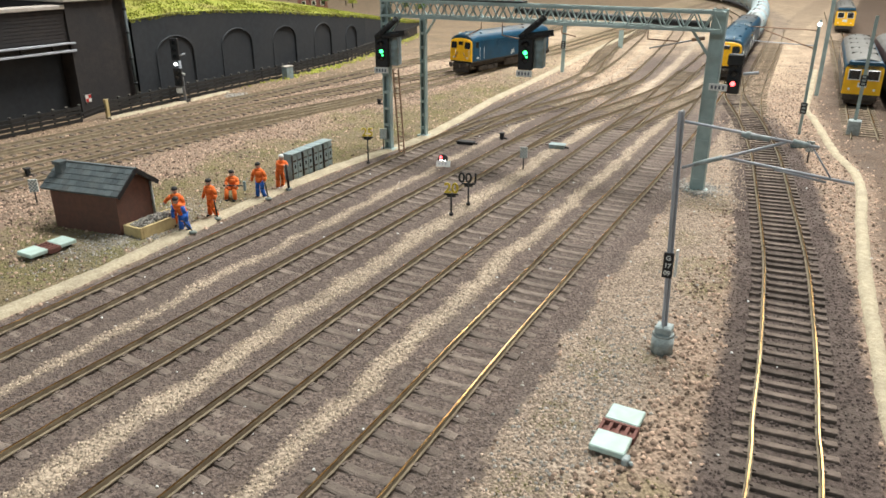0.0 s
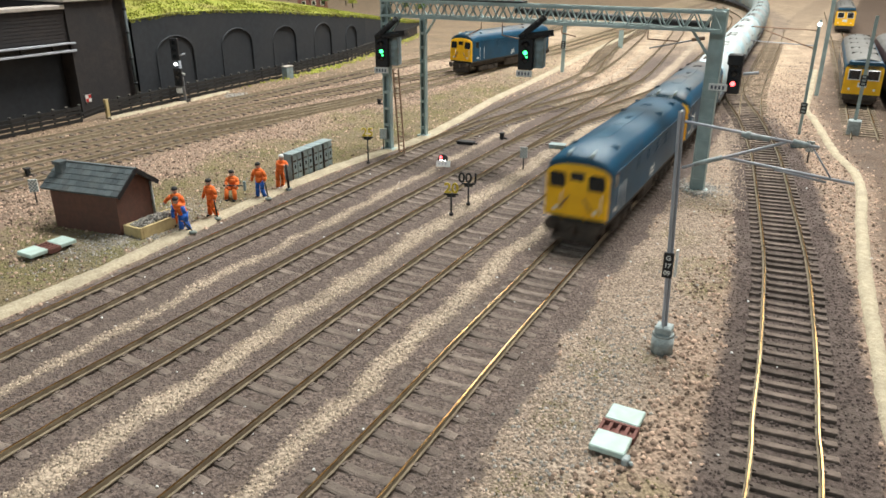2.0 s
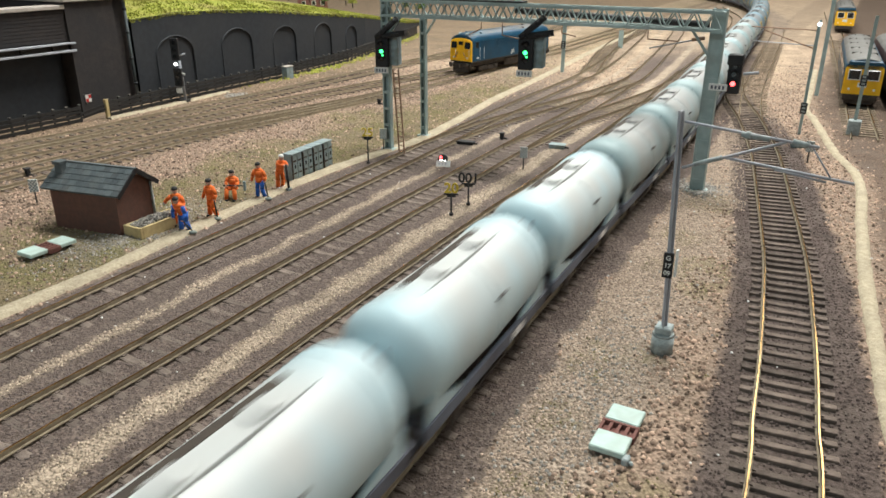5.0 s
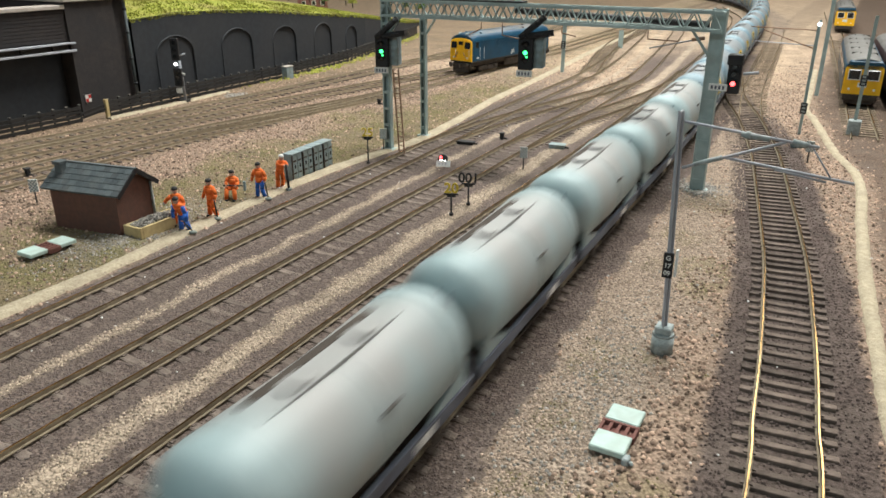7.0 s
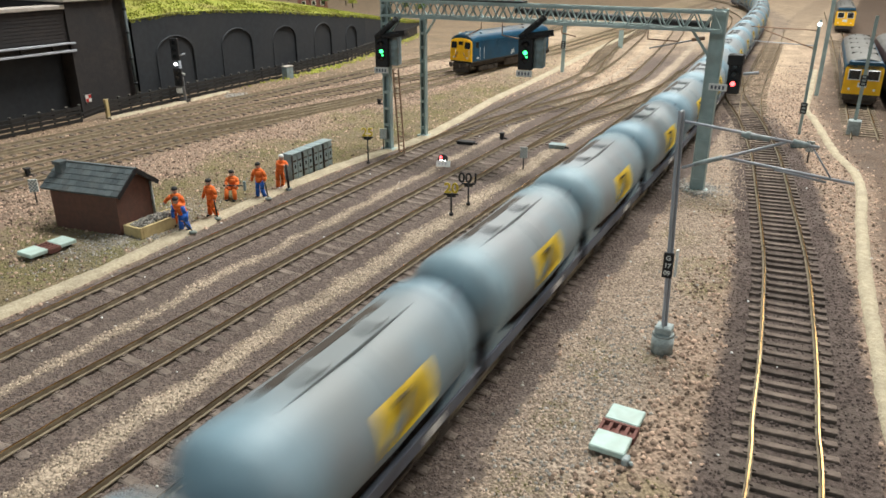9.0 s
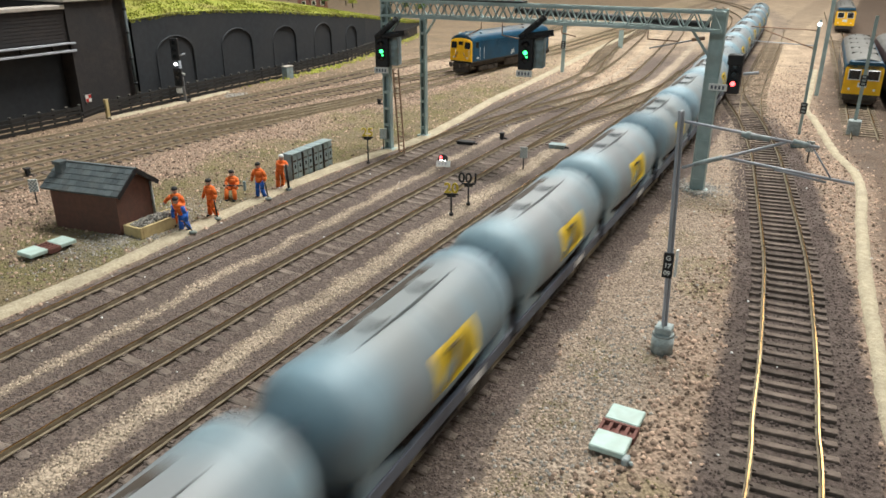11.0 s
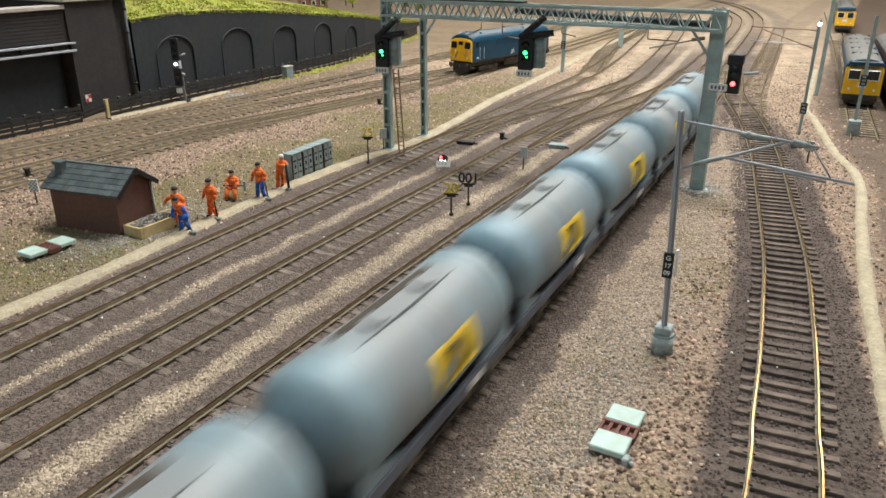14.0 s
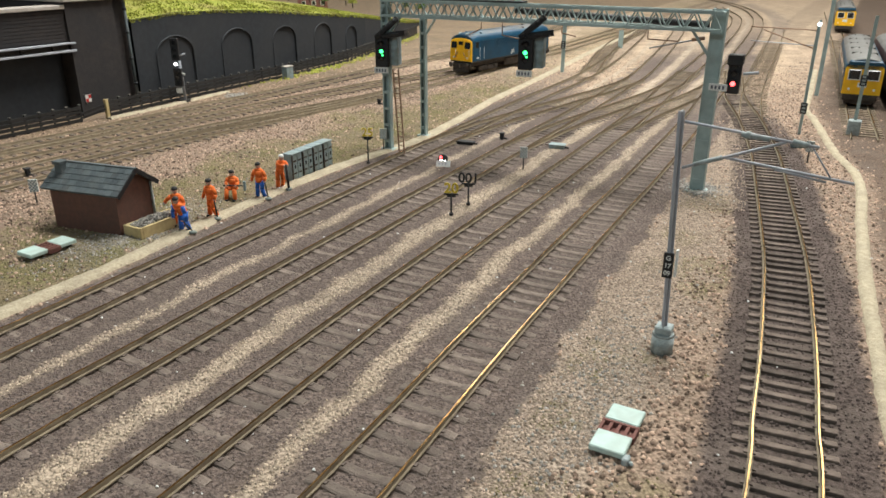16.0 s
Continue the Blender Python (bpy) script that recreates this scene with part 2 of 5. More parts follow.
def ball(bm, c, rx, ry=None, rz=None, mi=0, seg=10):
    r = bmesh.ops.create_uvsphere(bm, u_segments=seg, v_segments=max(5, seg * 2 // 3), radius=1.0)
    s = Matrix.Translation(c) @ Matrix.Diagonal((rx, ry or rx, rz or rx, 1))
    bmesh.ops.transform(bm, matrix=s, verts=r["verts"])
    for v in r["verts"]:
        for f in v.link_faces:
            f.material_index, f.smooth = mi, True
    return bm


def loft(bm, rings, closed=True, caps=True, smooth=True, mi=0):
    rows = [[bm.verts.new(v) for v in ring] for ring in rings]
    n = len(rows[0])
    for a, b in zip(rows, rows[1:]):
        for i in range(n if closed else n - 1):
            f = bm.faces.new((a[i], a[(i + 1) % n], b[(i + 1) % n], b[i]))
            f.smooth, f.material_index = smooth, mi
    if caps:
        for ring, rev in ((rows[0], True), (rows[-1], False)):
            f = bm.faces.new(ring[::-1] if rev else ring)
            f.material_index = mi
    return bm


def spline(points, step):
    """Points every `step` mm along a smooth line through the plan points (x, y)."""
    P = [Vector(p) for p in points]
    P = [P[0] * 2 - P[1]] + P + [P[-1] * 2 - P[-2]]
    dense = []
    for i in range(1, len(P) - 2):
        a, b, c, d = P[i - 1:i + 3]
        n = max(8, int((c - b).length / 4))
        for k in range(n):
            t = k / n
            dense.append(0.5 * ((2 * b) + (c - a) * t + (2 * a - 5 * b + 4 * c - d) * t * t + (3 * b - a - 3 * c + d) * t ** 3))
    dense.append(P[-2])
    out, need = [dense[0].copy()], step
    for a, b in zip(dense, dense[1:]):
        seg = (b - a).length
        while need <= seg:
            out.append(a + (b - a) * (need / seg))
            need += step
        need -= seg
    return out


def normals(line):
    out = []
    for i in range(len(line)):
        d = (line[min(i + 1, len(line) - 1)] - line[max(i - 1, 0)]).normalized()
        out.append(Vector((d.y, -d.x)))
    return out


def letters(text, size, material, parent, m, name="lettering", depth=0.12):
    cu = bpy.data.curves.new(name, "FONT")
    cu.body, cu.size, cu.align_x, cu.align_y, cu.extrude, cu.offset = text, size * MM, "CENTER", "CENTER", depth * MM, size * MM * 0.02
    tmp = bpy.data.objects.new(name, cu)
    me = bpy.data.meshes.new_from_object(tmp)
    bpy.data.objects.remove(tmp)
    me.materials.append(material)
    ob = new(name, me)
    ob.parent = parent
    ob.matrix_basis = m
    return ob


# ---- the plan: centre lines of the tracks, from near to far ----
LINE = {
    "A": [(-262, -400), (-272, 0), (-277, 150), (-280, 223), (-282, 300), (-285, 421), (-288, 500), (-292, 601), (-296, 730), (-300, 909), (-330, 1150), (-385, 1474), (-450, 1700)],
    "B": [(-205, -400), (-215, 0), (-219, 112), (-220, 168), (-223, 250), (-225, 337), (-226, 444), (-229, 572), (-231, 714), (-240, 920), (-258, 1080), (-290, 1307), (-335, 1570), (-400, 1766)],
    "C": [(-145, -400), (-156, 0), (-160, 98), (-163, 169), (-167, 274), (-169, 384), (-170, 479), (-173, 593), (-179, 743), (-190, 919), (-202, 1146), (-230, 1530), (-256, 1769), (-290, 1950), (-380, 2250)],
    "D": [(70, -4600), (-60, -1200), (-92, -300), (-102, 0), (-106, 128), (-111, 236), (-114, 330), (-116, 408), (-118, 510), (-125, 683), (-132, 787), (-147, 993), (-159, 1146), (-187, 1530), (-212, 1769),
          (-240, 1950), (-300, 2200), (-420, 2500), (-650, 2900), (-1400, 4000), (-2600, 5600)],
    "E": [(14, 0), (8, 100), (3, 198), (0, 228), (-3, 267), (-8, 317), (-16, 384), (-32, 481), (-52, 596), (-80, 721), (-110, 830), (-128, 930), (-142, 1010)],
    "F": [(-600, -60), (-585, 200), (-577, 321), (-570, 395), (-566, 513), (-558, 650), (-554, 864), (-548, 1004), (-545, 1250), (-560, 1600)],
    "G": [(-575, -60), (-555, 200), (-550, 304), (-540, 372), (-529, 478), (-514, 599), (-488, 750), (-467, 856), (-445, 1000), (-430, 1250), (-440, 1600)],
    "H": [(-490, -60), (-486, 263), (-485, 318), (-478, 430), (-461, 535), (-446, 631), (-440, 748), (-428, 923), (-415, 1150), (-415, 1500)],
    "K": [(-508, 150), (-506, 263), (-503, 340), (-493, 430), (-472, 540), (-452, 640), (-443, 740)],
    "I": [(14, 690), (7, 790), (1, 880), (-8, 1000), (-30, 1300), (-60, 1700), (-100, 2200)],
    "J": [(-80, 721), (-98, 860), (-110, 1010), (-130, 1300), (-160, 1700)],
}
LINES = {k: spline(v, 2.0 if k == "D" else 4.0) for k, v in LINE.items()}
PATH_L = [(-300, -200), (-304, 60), (-306, 153), (-307, 210), (-314, 276), (-319, 355), (-319, 419), (-311, 505), (-318, 588), (-334, 707), (-345, 852), (-371, 1116), (-396, 1415), (-440, 1700)]
PATH_R = [(44, 100), (34, 220), (29, 268), (21, 373), (17, 459), (13, 560), (-6, 637), (-28, 754), (-40, 807), (-44, 900), (-52, 1100)]


# ---- ground: one sheet, its scatter colours laid out by the plan ----
def lattice(seed, cell):
    rng = np.random.default_rng(seed)
    g = rng.random((256, 256))

    def f(x, y):
        u, v = np.asarray(x) / cell, np.asarray(y) / cell
        i, j = np.floor(u).astype(int), np.floor(v).astype(int)
        a, b = u - i, v - j
        a, b = a * a * (3 - 2 * a), b * b * (3 - 2 * b)
        i, j = i % 256, j % 256
        i2, j2 = (i + 1) % 256, (j + 1) % 256
        return (g[i, j] * (1 - a) + g[i2, j] * a) * (1 - b) + (g[i, j2] * (1 - a) + g[i2, j2] * a) * b
    return f


N6, N20, N70, N200 = lattice(1, 5.0), lattice(2, 18.0), lattice(3, 70.0), lattice(4, 220.0)
XS = {}
for key, line in {**LINES, "PL": spline(PATH_L, 6), "PR": spline(PATH_R, 6)}.items():
    order = sorted((v.y, v.x) for v in line)
    XS[key] = (np.array([o[0] for o in order]), np.array([o[1] for o in order]))


def xat(key, y):
    return np.interp(y, *XS[key])


def step(v, lo, hi):
    t = np.clip((v - lo) / (hi - lo), 0, 1)
    return t * t * (3 - 2 * t)


def zones(x, y):
    """Weights of the scatter kinds: dark bed, tan, turf, grey, sand; the rest is pinkish gravel."""
    w = (N20(x, y) - 0.5) * 7 + (N6(x, y) - 0.5) * 5
    pl, d, e, pr = xat("PL", y), xat("D", y), xat("E", y), xat("PR", y)
    a, b, c = xat("A", y), xat("B", y), xat("C", y)
    far = step(y + (N70(x, y) - 0.5) * 160, 640, 980)
    main = step(x + w * 0.5, pl + 4, pl + 9) * (1 - step(x + w * 0.7, d + 27, d + 32))
    bed = main.copy()
    tan = np.zeros_like(x)
    for p, q, s in ((a, b, 3.0), (b, c, 5.6), (c, d, 4.2)):
        tan = np.maximum(tan, 1 - step(np.abs(x + w * 0.55 - (p + q) / 2), s - 2.5, s + 2.5))
    tan = np.maximum(tan, step(x + w * 0.7, d + 27, d + 32) * (1 - step(x + w * 3, d + 44, d + 78)) * (x < e))
    ebed = 1 - step(np.abs(x + w * 0.5 - e - 2), 24, 29)
    ebed = ebed * (1 - step(y, 600, 900) * 0.8)
    bed = bed * (1 - tan)
    beyond = step(y + (N70(x, y) - 0.5) * 160, 1080, 1500)
    lanes = np.zeros_like(x)
    for p, k in ((a, 0.4), (b, 0.5), (c, 0.9), (d, 0.95)):
        lanes = np.maximum(lanes, k * (1 - step(np.abs(x + w * 1.2 - p), 13, 21)))
    throat = main * (1 - tan) * step(x + w * 2, b - 26, b - 8) * (1 - beyond)
    bed = np.maximum(bed * (1 - far), far * np.maximum(throat, lanes * (1 - 0.6 * step(y, 1300, 1800))))
    back = np.zeros_like(x)
    for k in "FGHK":
        back = np.maximum(back, 1 - step(np.abs(x + w * 0.6 - xat(k, y)), 13, 21))
    back = np.maximum(back, (1 - step(x, xat("F", y), xat("F", y) + 5)))
    turf = (1 - step(x + w * 2, pl - 8, pl)) * step(x + w * 4 + (N70(x, y) - 0.5) * 60, pl - 105, pl - 60) * (1 - far * 0.55)
    grey = np.exp(-(((x + 62) / 15) ** 2 + ((y - 225) / 70) ** 2)) * 0.42 + np.exp(-(((x + 79) / 13) ** 2 + ((y - 485) / 16) ** 2))
    grey = np.maximum(grey, np.exp(-(((x + 335) / 22) ** 2 + ((y - 250) / 45) ** 2)) * 0.85)
    moss = step(N20(x + 300, y) + N6(x, y) * 0.3, 0.62, 0.9) * np.maximum(turf, 0.65 * (x > d + 34) * (x < e - 26) * (y < 480))
    yard = step(x + w, pr + 3, pr + 14)
    return bed, tan, turf, np.clip(grey, 0, 1), far, back, moss, yard, ebed


def zone_colour(x, y):
    bed, tan, turf, grey, far, back, moss, yard, ebed = zones(x, y)
    col = np.empty((len(x), 3))
    col[:] = (0.29, 0.215, 0.165)

    def lay(wt, rgb):
        col[:] = col * (1 - wt[:, None]) + np.array(rgb) * wt[:, None]
    lay(far * 0.9 * (1 - 0.65 * step(x, -120, -40)), (0.50, 0.385, 0.28))
    lay(turf * 0.9, (0.205, 0.165, 0.10))
    lay(back * 0.8, (0.22, 0.16, 0.105))
    lay(tan, (0.41, 0.335, 0.262))
    lay(tan * (x > xat("D", y) + 14), (0.34, 0.268, 0.213))
    lay(bed, (0.150, 0.117, 0.104))
    lay(ebed, (0.095, 0.073, 0.066))
    lay(yard * 0.95, (0.135, 0.096, 0.074))
    lay(grey * 0.7, (0.27, 0.27, 0.25))
    lay(moss * 0.6, (0.155, 0.145, 0.055))
    close = (1 - step(np.abs(x + 260), 420, 640)) * (1 - step(y, 1300, 2300)) * step(y, -160, 40)
    col *= (1 + close * (0.24 * N20(x, y) + 0.2 * N6(x, y) - 0.22))[:, None]
    col *= (0.82 + (0.06 + 0.22 * N70(x, y)) * close * 0.6 + 0.28 * N200(x, y) * 0.4 + 0.08 * (1 - close))[:, None]
    return col


def ground_height(x, y):
    h = (N6(x, y) - 0.5) * 0.5 + (N20(x, y) - 0.5) * 0.8
    pl = xat("PL", y)
    bump = (1 - step(x, pl - 20, pl - 6)) * step(x, -470, -430)
    return h * 0.7 - 0.35 + bump * (N70(x, y) * 2.2)


def axis(knots):
    out = []
    for (a, s), (b, _) in zip(knots, knots[1:]):
        out += list(np.arange(a, b - s * 0.5, s))
    return np.array(out + [knots[-1][0]])


def build_ground():
    gx = axis([(-6000, 900), (-900, 40), (-660, 8), (-420, 2.6), (70, 8), (240, 60), (600, 900), (6000, 1)])
    gy = axis([(-5200, 600), (-200, 40), (60, 2.6), (620, 6), (1200, 16), (2400, 120), (4000, 900), (7600, 1)])
    X, Y = np.meshgrid(gx, gy)
    x, y = X.ravel(), Y.ravel()
    near = (1 - step(np.abs(x + 200), 500, 700)) * (1 - step(y, 1200, 1800))
    z = ground_height(x, y) * near - 0.2
    nx, ny = len(gx), len(gy)
    i = np.arange(nx * ny).reshape(ny, nx)
    quads = np.stack([i[:-1, :-1], i[:-1, 1:], i[1:, 1:], i[1:, :-1]], -1).reshape(-1, 4)
    me = bpy.data.meshes.new("ground")
    me.from_pydata((np.stack([x, y, z], -1) * MM).tolist(), [], quads.tolist())
    at = me.color_attributes.new("zone", "FLOAT_COLOR", "POINT")
    at.data.foreach_set("color", np.concatenate([zone_colour(x, y), np.ones((len(x), 1))], 1).astype(np.float32).ravel())
    me.polygons.foreach_set("use_smooth", np.ones(len(me.polygons), bool))
    me.materials.append(M["ground"])
    ob = new("ground", me)
    tagged(ob, "layout ground covered in brown, tan and pinkish fine ballast", "ground", kind="structure")


build_ground()


def scatter(name, label, material, n, region, keep, size, seed, zlift=0.0, squash=0.75):
    """Loose stones of `size` mm; kept where keep(x, y) says so."""
    rng = np.random.default_rng(seed)
    x = rng.uniform(region[0], region[1], n)
    y = region[2] + (region[3] - region[2]) * rng.random(n) ** 1.35
    k = rng.random(n) < keep(x, y)
    x, y = x[k], y[k]
    n = len(x)
    s = size * (0.6 + 0.8 * rng.random(n) ** 1.5) * 0.5
    z = ground_height(x, y) - 0.2 + s * 0.25 + zlift
    base = np.array([(1, 0, 0), (-0.5, 0.87, 0), (-0.5, -0.87, 0), (0.4, 0.3, 1), (-0.5, 0.1, 0.8), (0.1, -0.5, 0.9)])
    tri = np.array([(0, 1, 3), (1, 4, 3), (1, 2, 4), (2, 5, 4), (2, 0, 5), (0, 3, 5), (3, 4, 5)])
    ang = rng.random(n) * 6.283
    v = base[None] * (1 + 0.45 * (rng.random((n, 6, 3)) - 0.5)) * s[:, None, None]
    v[:, :, 2] *= squash
    c, si = np.cos(ang)[:, None], np.sin(ang)[:, None]
    vx, vy = v[:, :, 0] * c - v[:, :, 1] * si, v[:, :, 0] * si + v[:, :, 1] * c
    V = np.stack([vx + x[:, None], vy + y[:, None], v[:, :, 2] + z[:, None]], -1).reshape(-1, 3) * MM
    F = (tri[None] + (np.arange(n) * 6)[:, None, None]).reshape(-1, 3)
    me = bpy.data.meshes.new(name)
    me.vertices.add(len(V))
    me.vertices.foreach_set("co", V.astype(np.float32).ravel())
    me.loops.add(F.size)
    me.loops.foreach_set("vertex_index", F.astype(np.int32).ravel())
    me.polygons.add(len(F))
    me.polygons.foreach_set("loop_start", np.arange(0, F.size, 3, dtype=np.int32))
    me.update(calc_edges=True)
    me.materials.append(material)
    return tagged(new(name, me), label, "ballast", kind="stuff")


def off_rails(x, y):
    ok = np.ones(len(x), bool)
    for k in "ABCDE":
        c = xat(k, y)
        ok &= (np.abs(np.abs(x - c) - 9.9) > 1.5)
    ok &= np.abs(x - xat("PL", y)) > 6
    return ok


def k_dark(x, y):
    return zones(x, y)[0] * off_rails(x, y)


def k_tan(x, y):
    return zones(x, y)[1] * off_rails(x, y) * (x < xat("D", y) + 14)


def k_verge(x, y):
    return zones(x, y)[1] * off_rails(x, y) * (x >= xat("D", y) + 14)


def k_pink(x, y):
    bed, tan, turf, grey, far, back, moss, yard, ebed = zones(x, y)
    return np.clip(1 - ebed - yard * 0.93 - bed - tan - turf * 0.75 - back * 0.7 - grey * 0.4, 0, 1) * off_rails(x, y) * (np.abs(x - xat("PR", y)) > 4) * (1 - step(y, 680, 1240))


def k_turf(x, y):
    z = zones(x, y)
    return np.clip(z[2] * 0.7 + z[6] * 0.5, 0, 1) * off_rails(x, y) * (y < 800)


def k_grey(x, y):
    return zones(x, y)[3] * off_rails(x, y)


scatter("brown_ballast", "dark brown ballast around the running lines", M["stone_dark"], 150000, (-330, 60, 70, 760), k_dark, 1.05, 11, squash=0.42)
scatter("dark_ballast", "dark brown ballast under the curved siding", M["stone_black"], 30000, (-110, 45, 90, 800), lambda x, y: zones(x, y)[8] * off_rails(x, y), 1.2, 16)
scatter("tan_ballast", "sandy tan ballast strips between the tracks", M["stone_tan"], 150000, (-320, 0, 70, 800), k_tan, 1.1, 12)
scatter("buff_ballast", "buff brown ballast on the verge beside the running line", M["stone_verge"], 110000, (-120, 10, 70, 800), k_verge, 1.15, 17, squash=0.55)
scatter("pinkish_gravel", "loose pinkish brown gravel beside the tracks", M["stone_pink"], 125000, (-620, 70, 100, 1250), k_pink, 1.9, 13)
scatter("grey_chippings", "grey stone chippings round a mast foot and hut", M["stone_grey"], 60000, (-380, -20, 130, 560), k_grey, 1.4, 14)
scatter("turf_tufts", "short dry grass clumps on the verge", M["tuft"], 110000, (-440, -20, 90, 800), k_turf, 0.95, 15, squash=0.8)


def ribbon(name, pts, half, top, seed, label):
    """A low raised strip with worn edges."""
    line = spline(pts, 5.0)
    nn = normals(line)
    rng = random.Random(seed)
    bm = B()
    rings = []
    for p, n in zip(line, nn):
        l, r = half * (0.85 + 0.4 * rng.random()), half * (0.85 + 0.4 * rng.random())
        t = top * (0.85 + 0.3 * rng.random())
        rings.append([(p.x - n.x * (l + 1.2), p.y - n.y * (l + 1.2), -0.8), (p.x - n.x * l, p.y - n.y * l, t), (p.x, p.y, t * 1.05), (p.x + n.x * r, p.y + n.y * r, t), (p.x + n.x * (r + 1.2), p.y + n.y * (r + 1.2), -0.8)])
    loft(bm, rings, closed=False, caps=False)
    bmesh.ops.recalc_face_normals(bm, faces=bm.faces)
    return tagged(part(name, bm, M["path"]), label, "path", kind="structure")


ribbon("pavement_cess", PATH_L, 3.7, 0.9, 3, "sandy raised walkway along the outer track")
FENCE_LINE = [(-616, 449), (-619, 500), (-622, 564), (-624, 640), (-627, 728), (-640, 860), (-664, 960), (-700, 1080), (-749, 1237)]
ribbon("pavement_fence", [(-606, 440), (-607, 500), (-611, 560), (-613, 600)], 2.6, 1.2, 6, "pale sandy strip at the foot of the fence")


def near(cx, cy, r):
    return lambda x, y: np.exp(-(((x - cx) / r) ** 2 + ((y - cy) / r) ** 2))


scatter("path_grit", "fine sandy grit on the walkway", M["stone_tan"], 30000, (-345, -290, 90, 700), lambda x, y: np.exp(-((x - xat("PL", y)) / 4.2) ** 4) * 0.8, 0.9, 25, 0.75)
scatter("rubble", "grey rubble heaped round the gantry foot", M["stone_grey"], 5000, (-105, -50, 455, 510), near(-79, 484, 9), 2.3, 21, 0.8)
scatter("pale_stones", "pale grey stones heaped beside the back track", M["stone_grey"], 2500, (-610, -560, 560, 615), near(-587, 586, 8), 2.4, 22, 0.8)
scatter("white_chips", "scattered white stone chips", M["white"], 170, (-330, 40, 90, 600), lambda x, y: off_rails(x, y) * 1.0, 1.1, 23, 0.3)
scatter("fence_grass", "bright green grass at the foot of the fence", M["moss"], 9000, (-760, -580, 620, 1240), lambda x, y: np.exp(-((x - np.interp(y, [p[1] for p in FENCE_LINE], [p[0] for p in FENCE_LINE]) - 9) / 8) ** 2) * step(y, 620, 760), 3.0, 24, 0.3, 1.2)
ribbon("pavement_yard", PATH_R, 2.1, 1.2, 4, "pale narrow trough path winding beside the siding")


# ---- tracks ----
RAIL = [(-0.85, 0.5), (-0.85, 0.9), (-0.3, 1.2), (-0.36, 2.1), (-0.36, 2.88), (-0.26, 3.0), (0.26, 3.0), (0.36, 2.88), (0.36, 2.1), (0.3, 1.2), (0.85, 0.9), (0.85, 0.5)]


def rail_mesh(line, off, dz=0.0):
    bm = B()
    rings = [[(p.x + n.x * (off + a), p.y + n.y * (off + a), z + dz) for a, z in RAIL] for p, n in zip(line, normals(line))]
    loft(bm, rings, smooth=False)
    k = len(RAIL)
    bm.faces.ensure_lookup_table()
    for i, f in enumerate(bm.faces):
        if i < (len(rings) - 1) * k and i % k in (4, 5, 6):
            f.material_index = 1
    bmesh.ops.recalc_face_normals(bm, faces=bm.faces)
    return bm


def sleeper_data(name, top, material, chairs=True, dipped=False):
    bm = B()
    if dipped:
        prof = ((-15.6, -0.55), (-13.6, -0.15), (-11.6, 0.1), (-8.2, 0.1), (-5.6, -0.28), (-2.5, -0.5), (0, -0.55), (2.5, -0.5), (5.6, -0.28), (8.2, 0.1), (11.6, 0.1), (13.6, -0.15), (15.6, -0.55))
        loft(bm, [[(x, -2.9, -1.6), (x, -1.9, top + z - 0.28), (x, -1.2, top + z), (x, 1.2, top + z), (x, 1.9, top + z - 0.28), (x, 2.9, -1.6)] for x, z in prof], smooth=False)
        bmesh.ops.recalc_face_normals(bm, faces=bm.faces)
    else:
        box(bm, -15.6, -1.35, -1.5, 15.6, 1.35, top, 0.2)
    if chairs:
        for s in (-9.9, 9.9):
            box(bm, s - 1.8, -0.8, top - 0.1, s - 0.6, 0.8, top + 0.5)
            box(bm, s + 0.6, -0.8, top - 0.1, s + 1.8, 0.8, top + 0.5)
    bm.transform(Matrix.Scale(MM, 4))
    me = bpy.data.meshes.new(name)
    bm.to_mesh(me)
    bm.free()
    me.materials.append(material)
    return me


S_PROUD, S_SUNK, S_BACK, S_FAR = sleeper_data("sleeper", 0.75, M["sleeper"]), sleeper_data("sleeper", 0.5, M["sleeper_old"], True, True), sleeper_data("sleeper", 0.5, M["sleeper"], False), sleeper_data("sleeper", 0.5, M["sleeper_far"], False)
TRACK_SPEC = {"A": (S_SUNK, 60, 900), "B": (S_SUNK, 40, 900), "C": (S_SUNK, 40, 1000), "D": (S_SUNK, 60, 1050), "E": (S_PROUD, 150, 1000), "F": (S_BACK, 150, 1200),
              "G": (S_BACK, 150, 1100), "H": (S_BACK, 150, 1100), "K": (S_BACK, 150, 700), "I": (S_FAR, 700, 1500), "J": (S_FAR, 740, 1400)}
TRACK_TEXT = {"E": "curved siding track with brown sleepers proud of the ballast", "D": "running line with brassy rails and buried sleepers"}


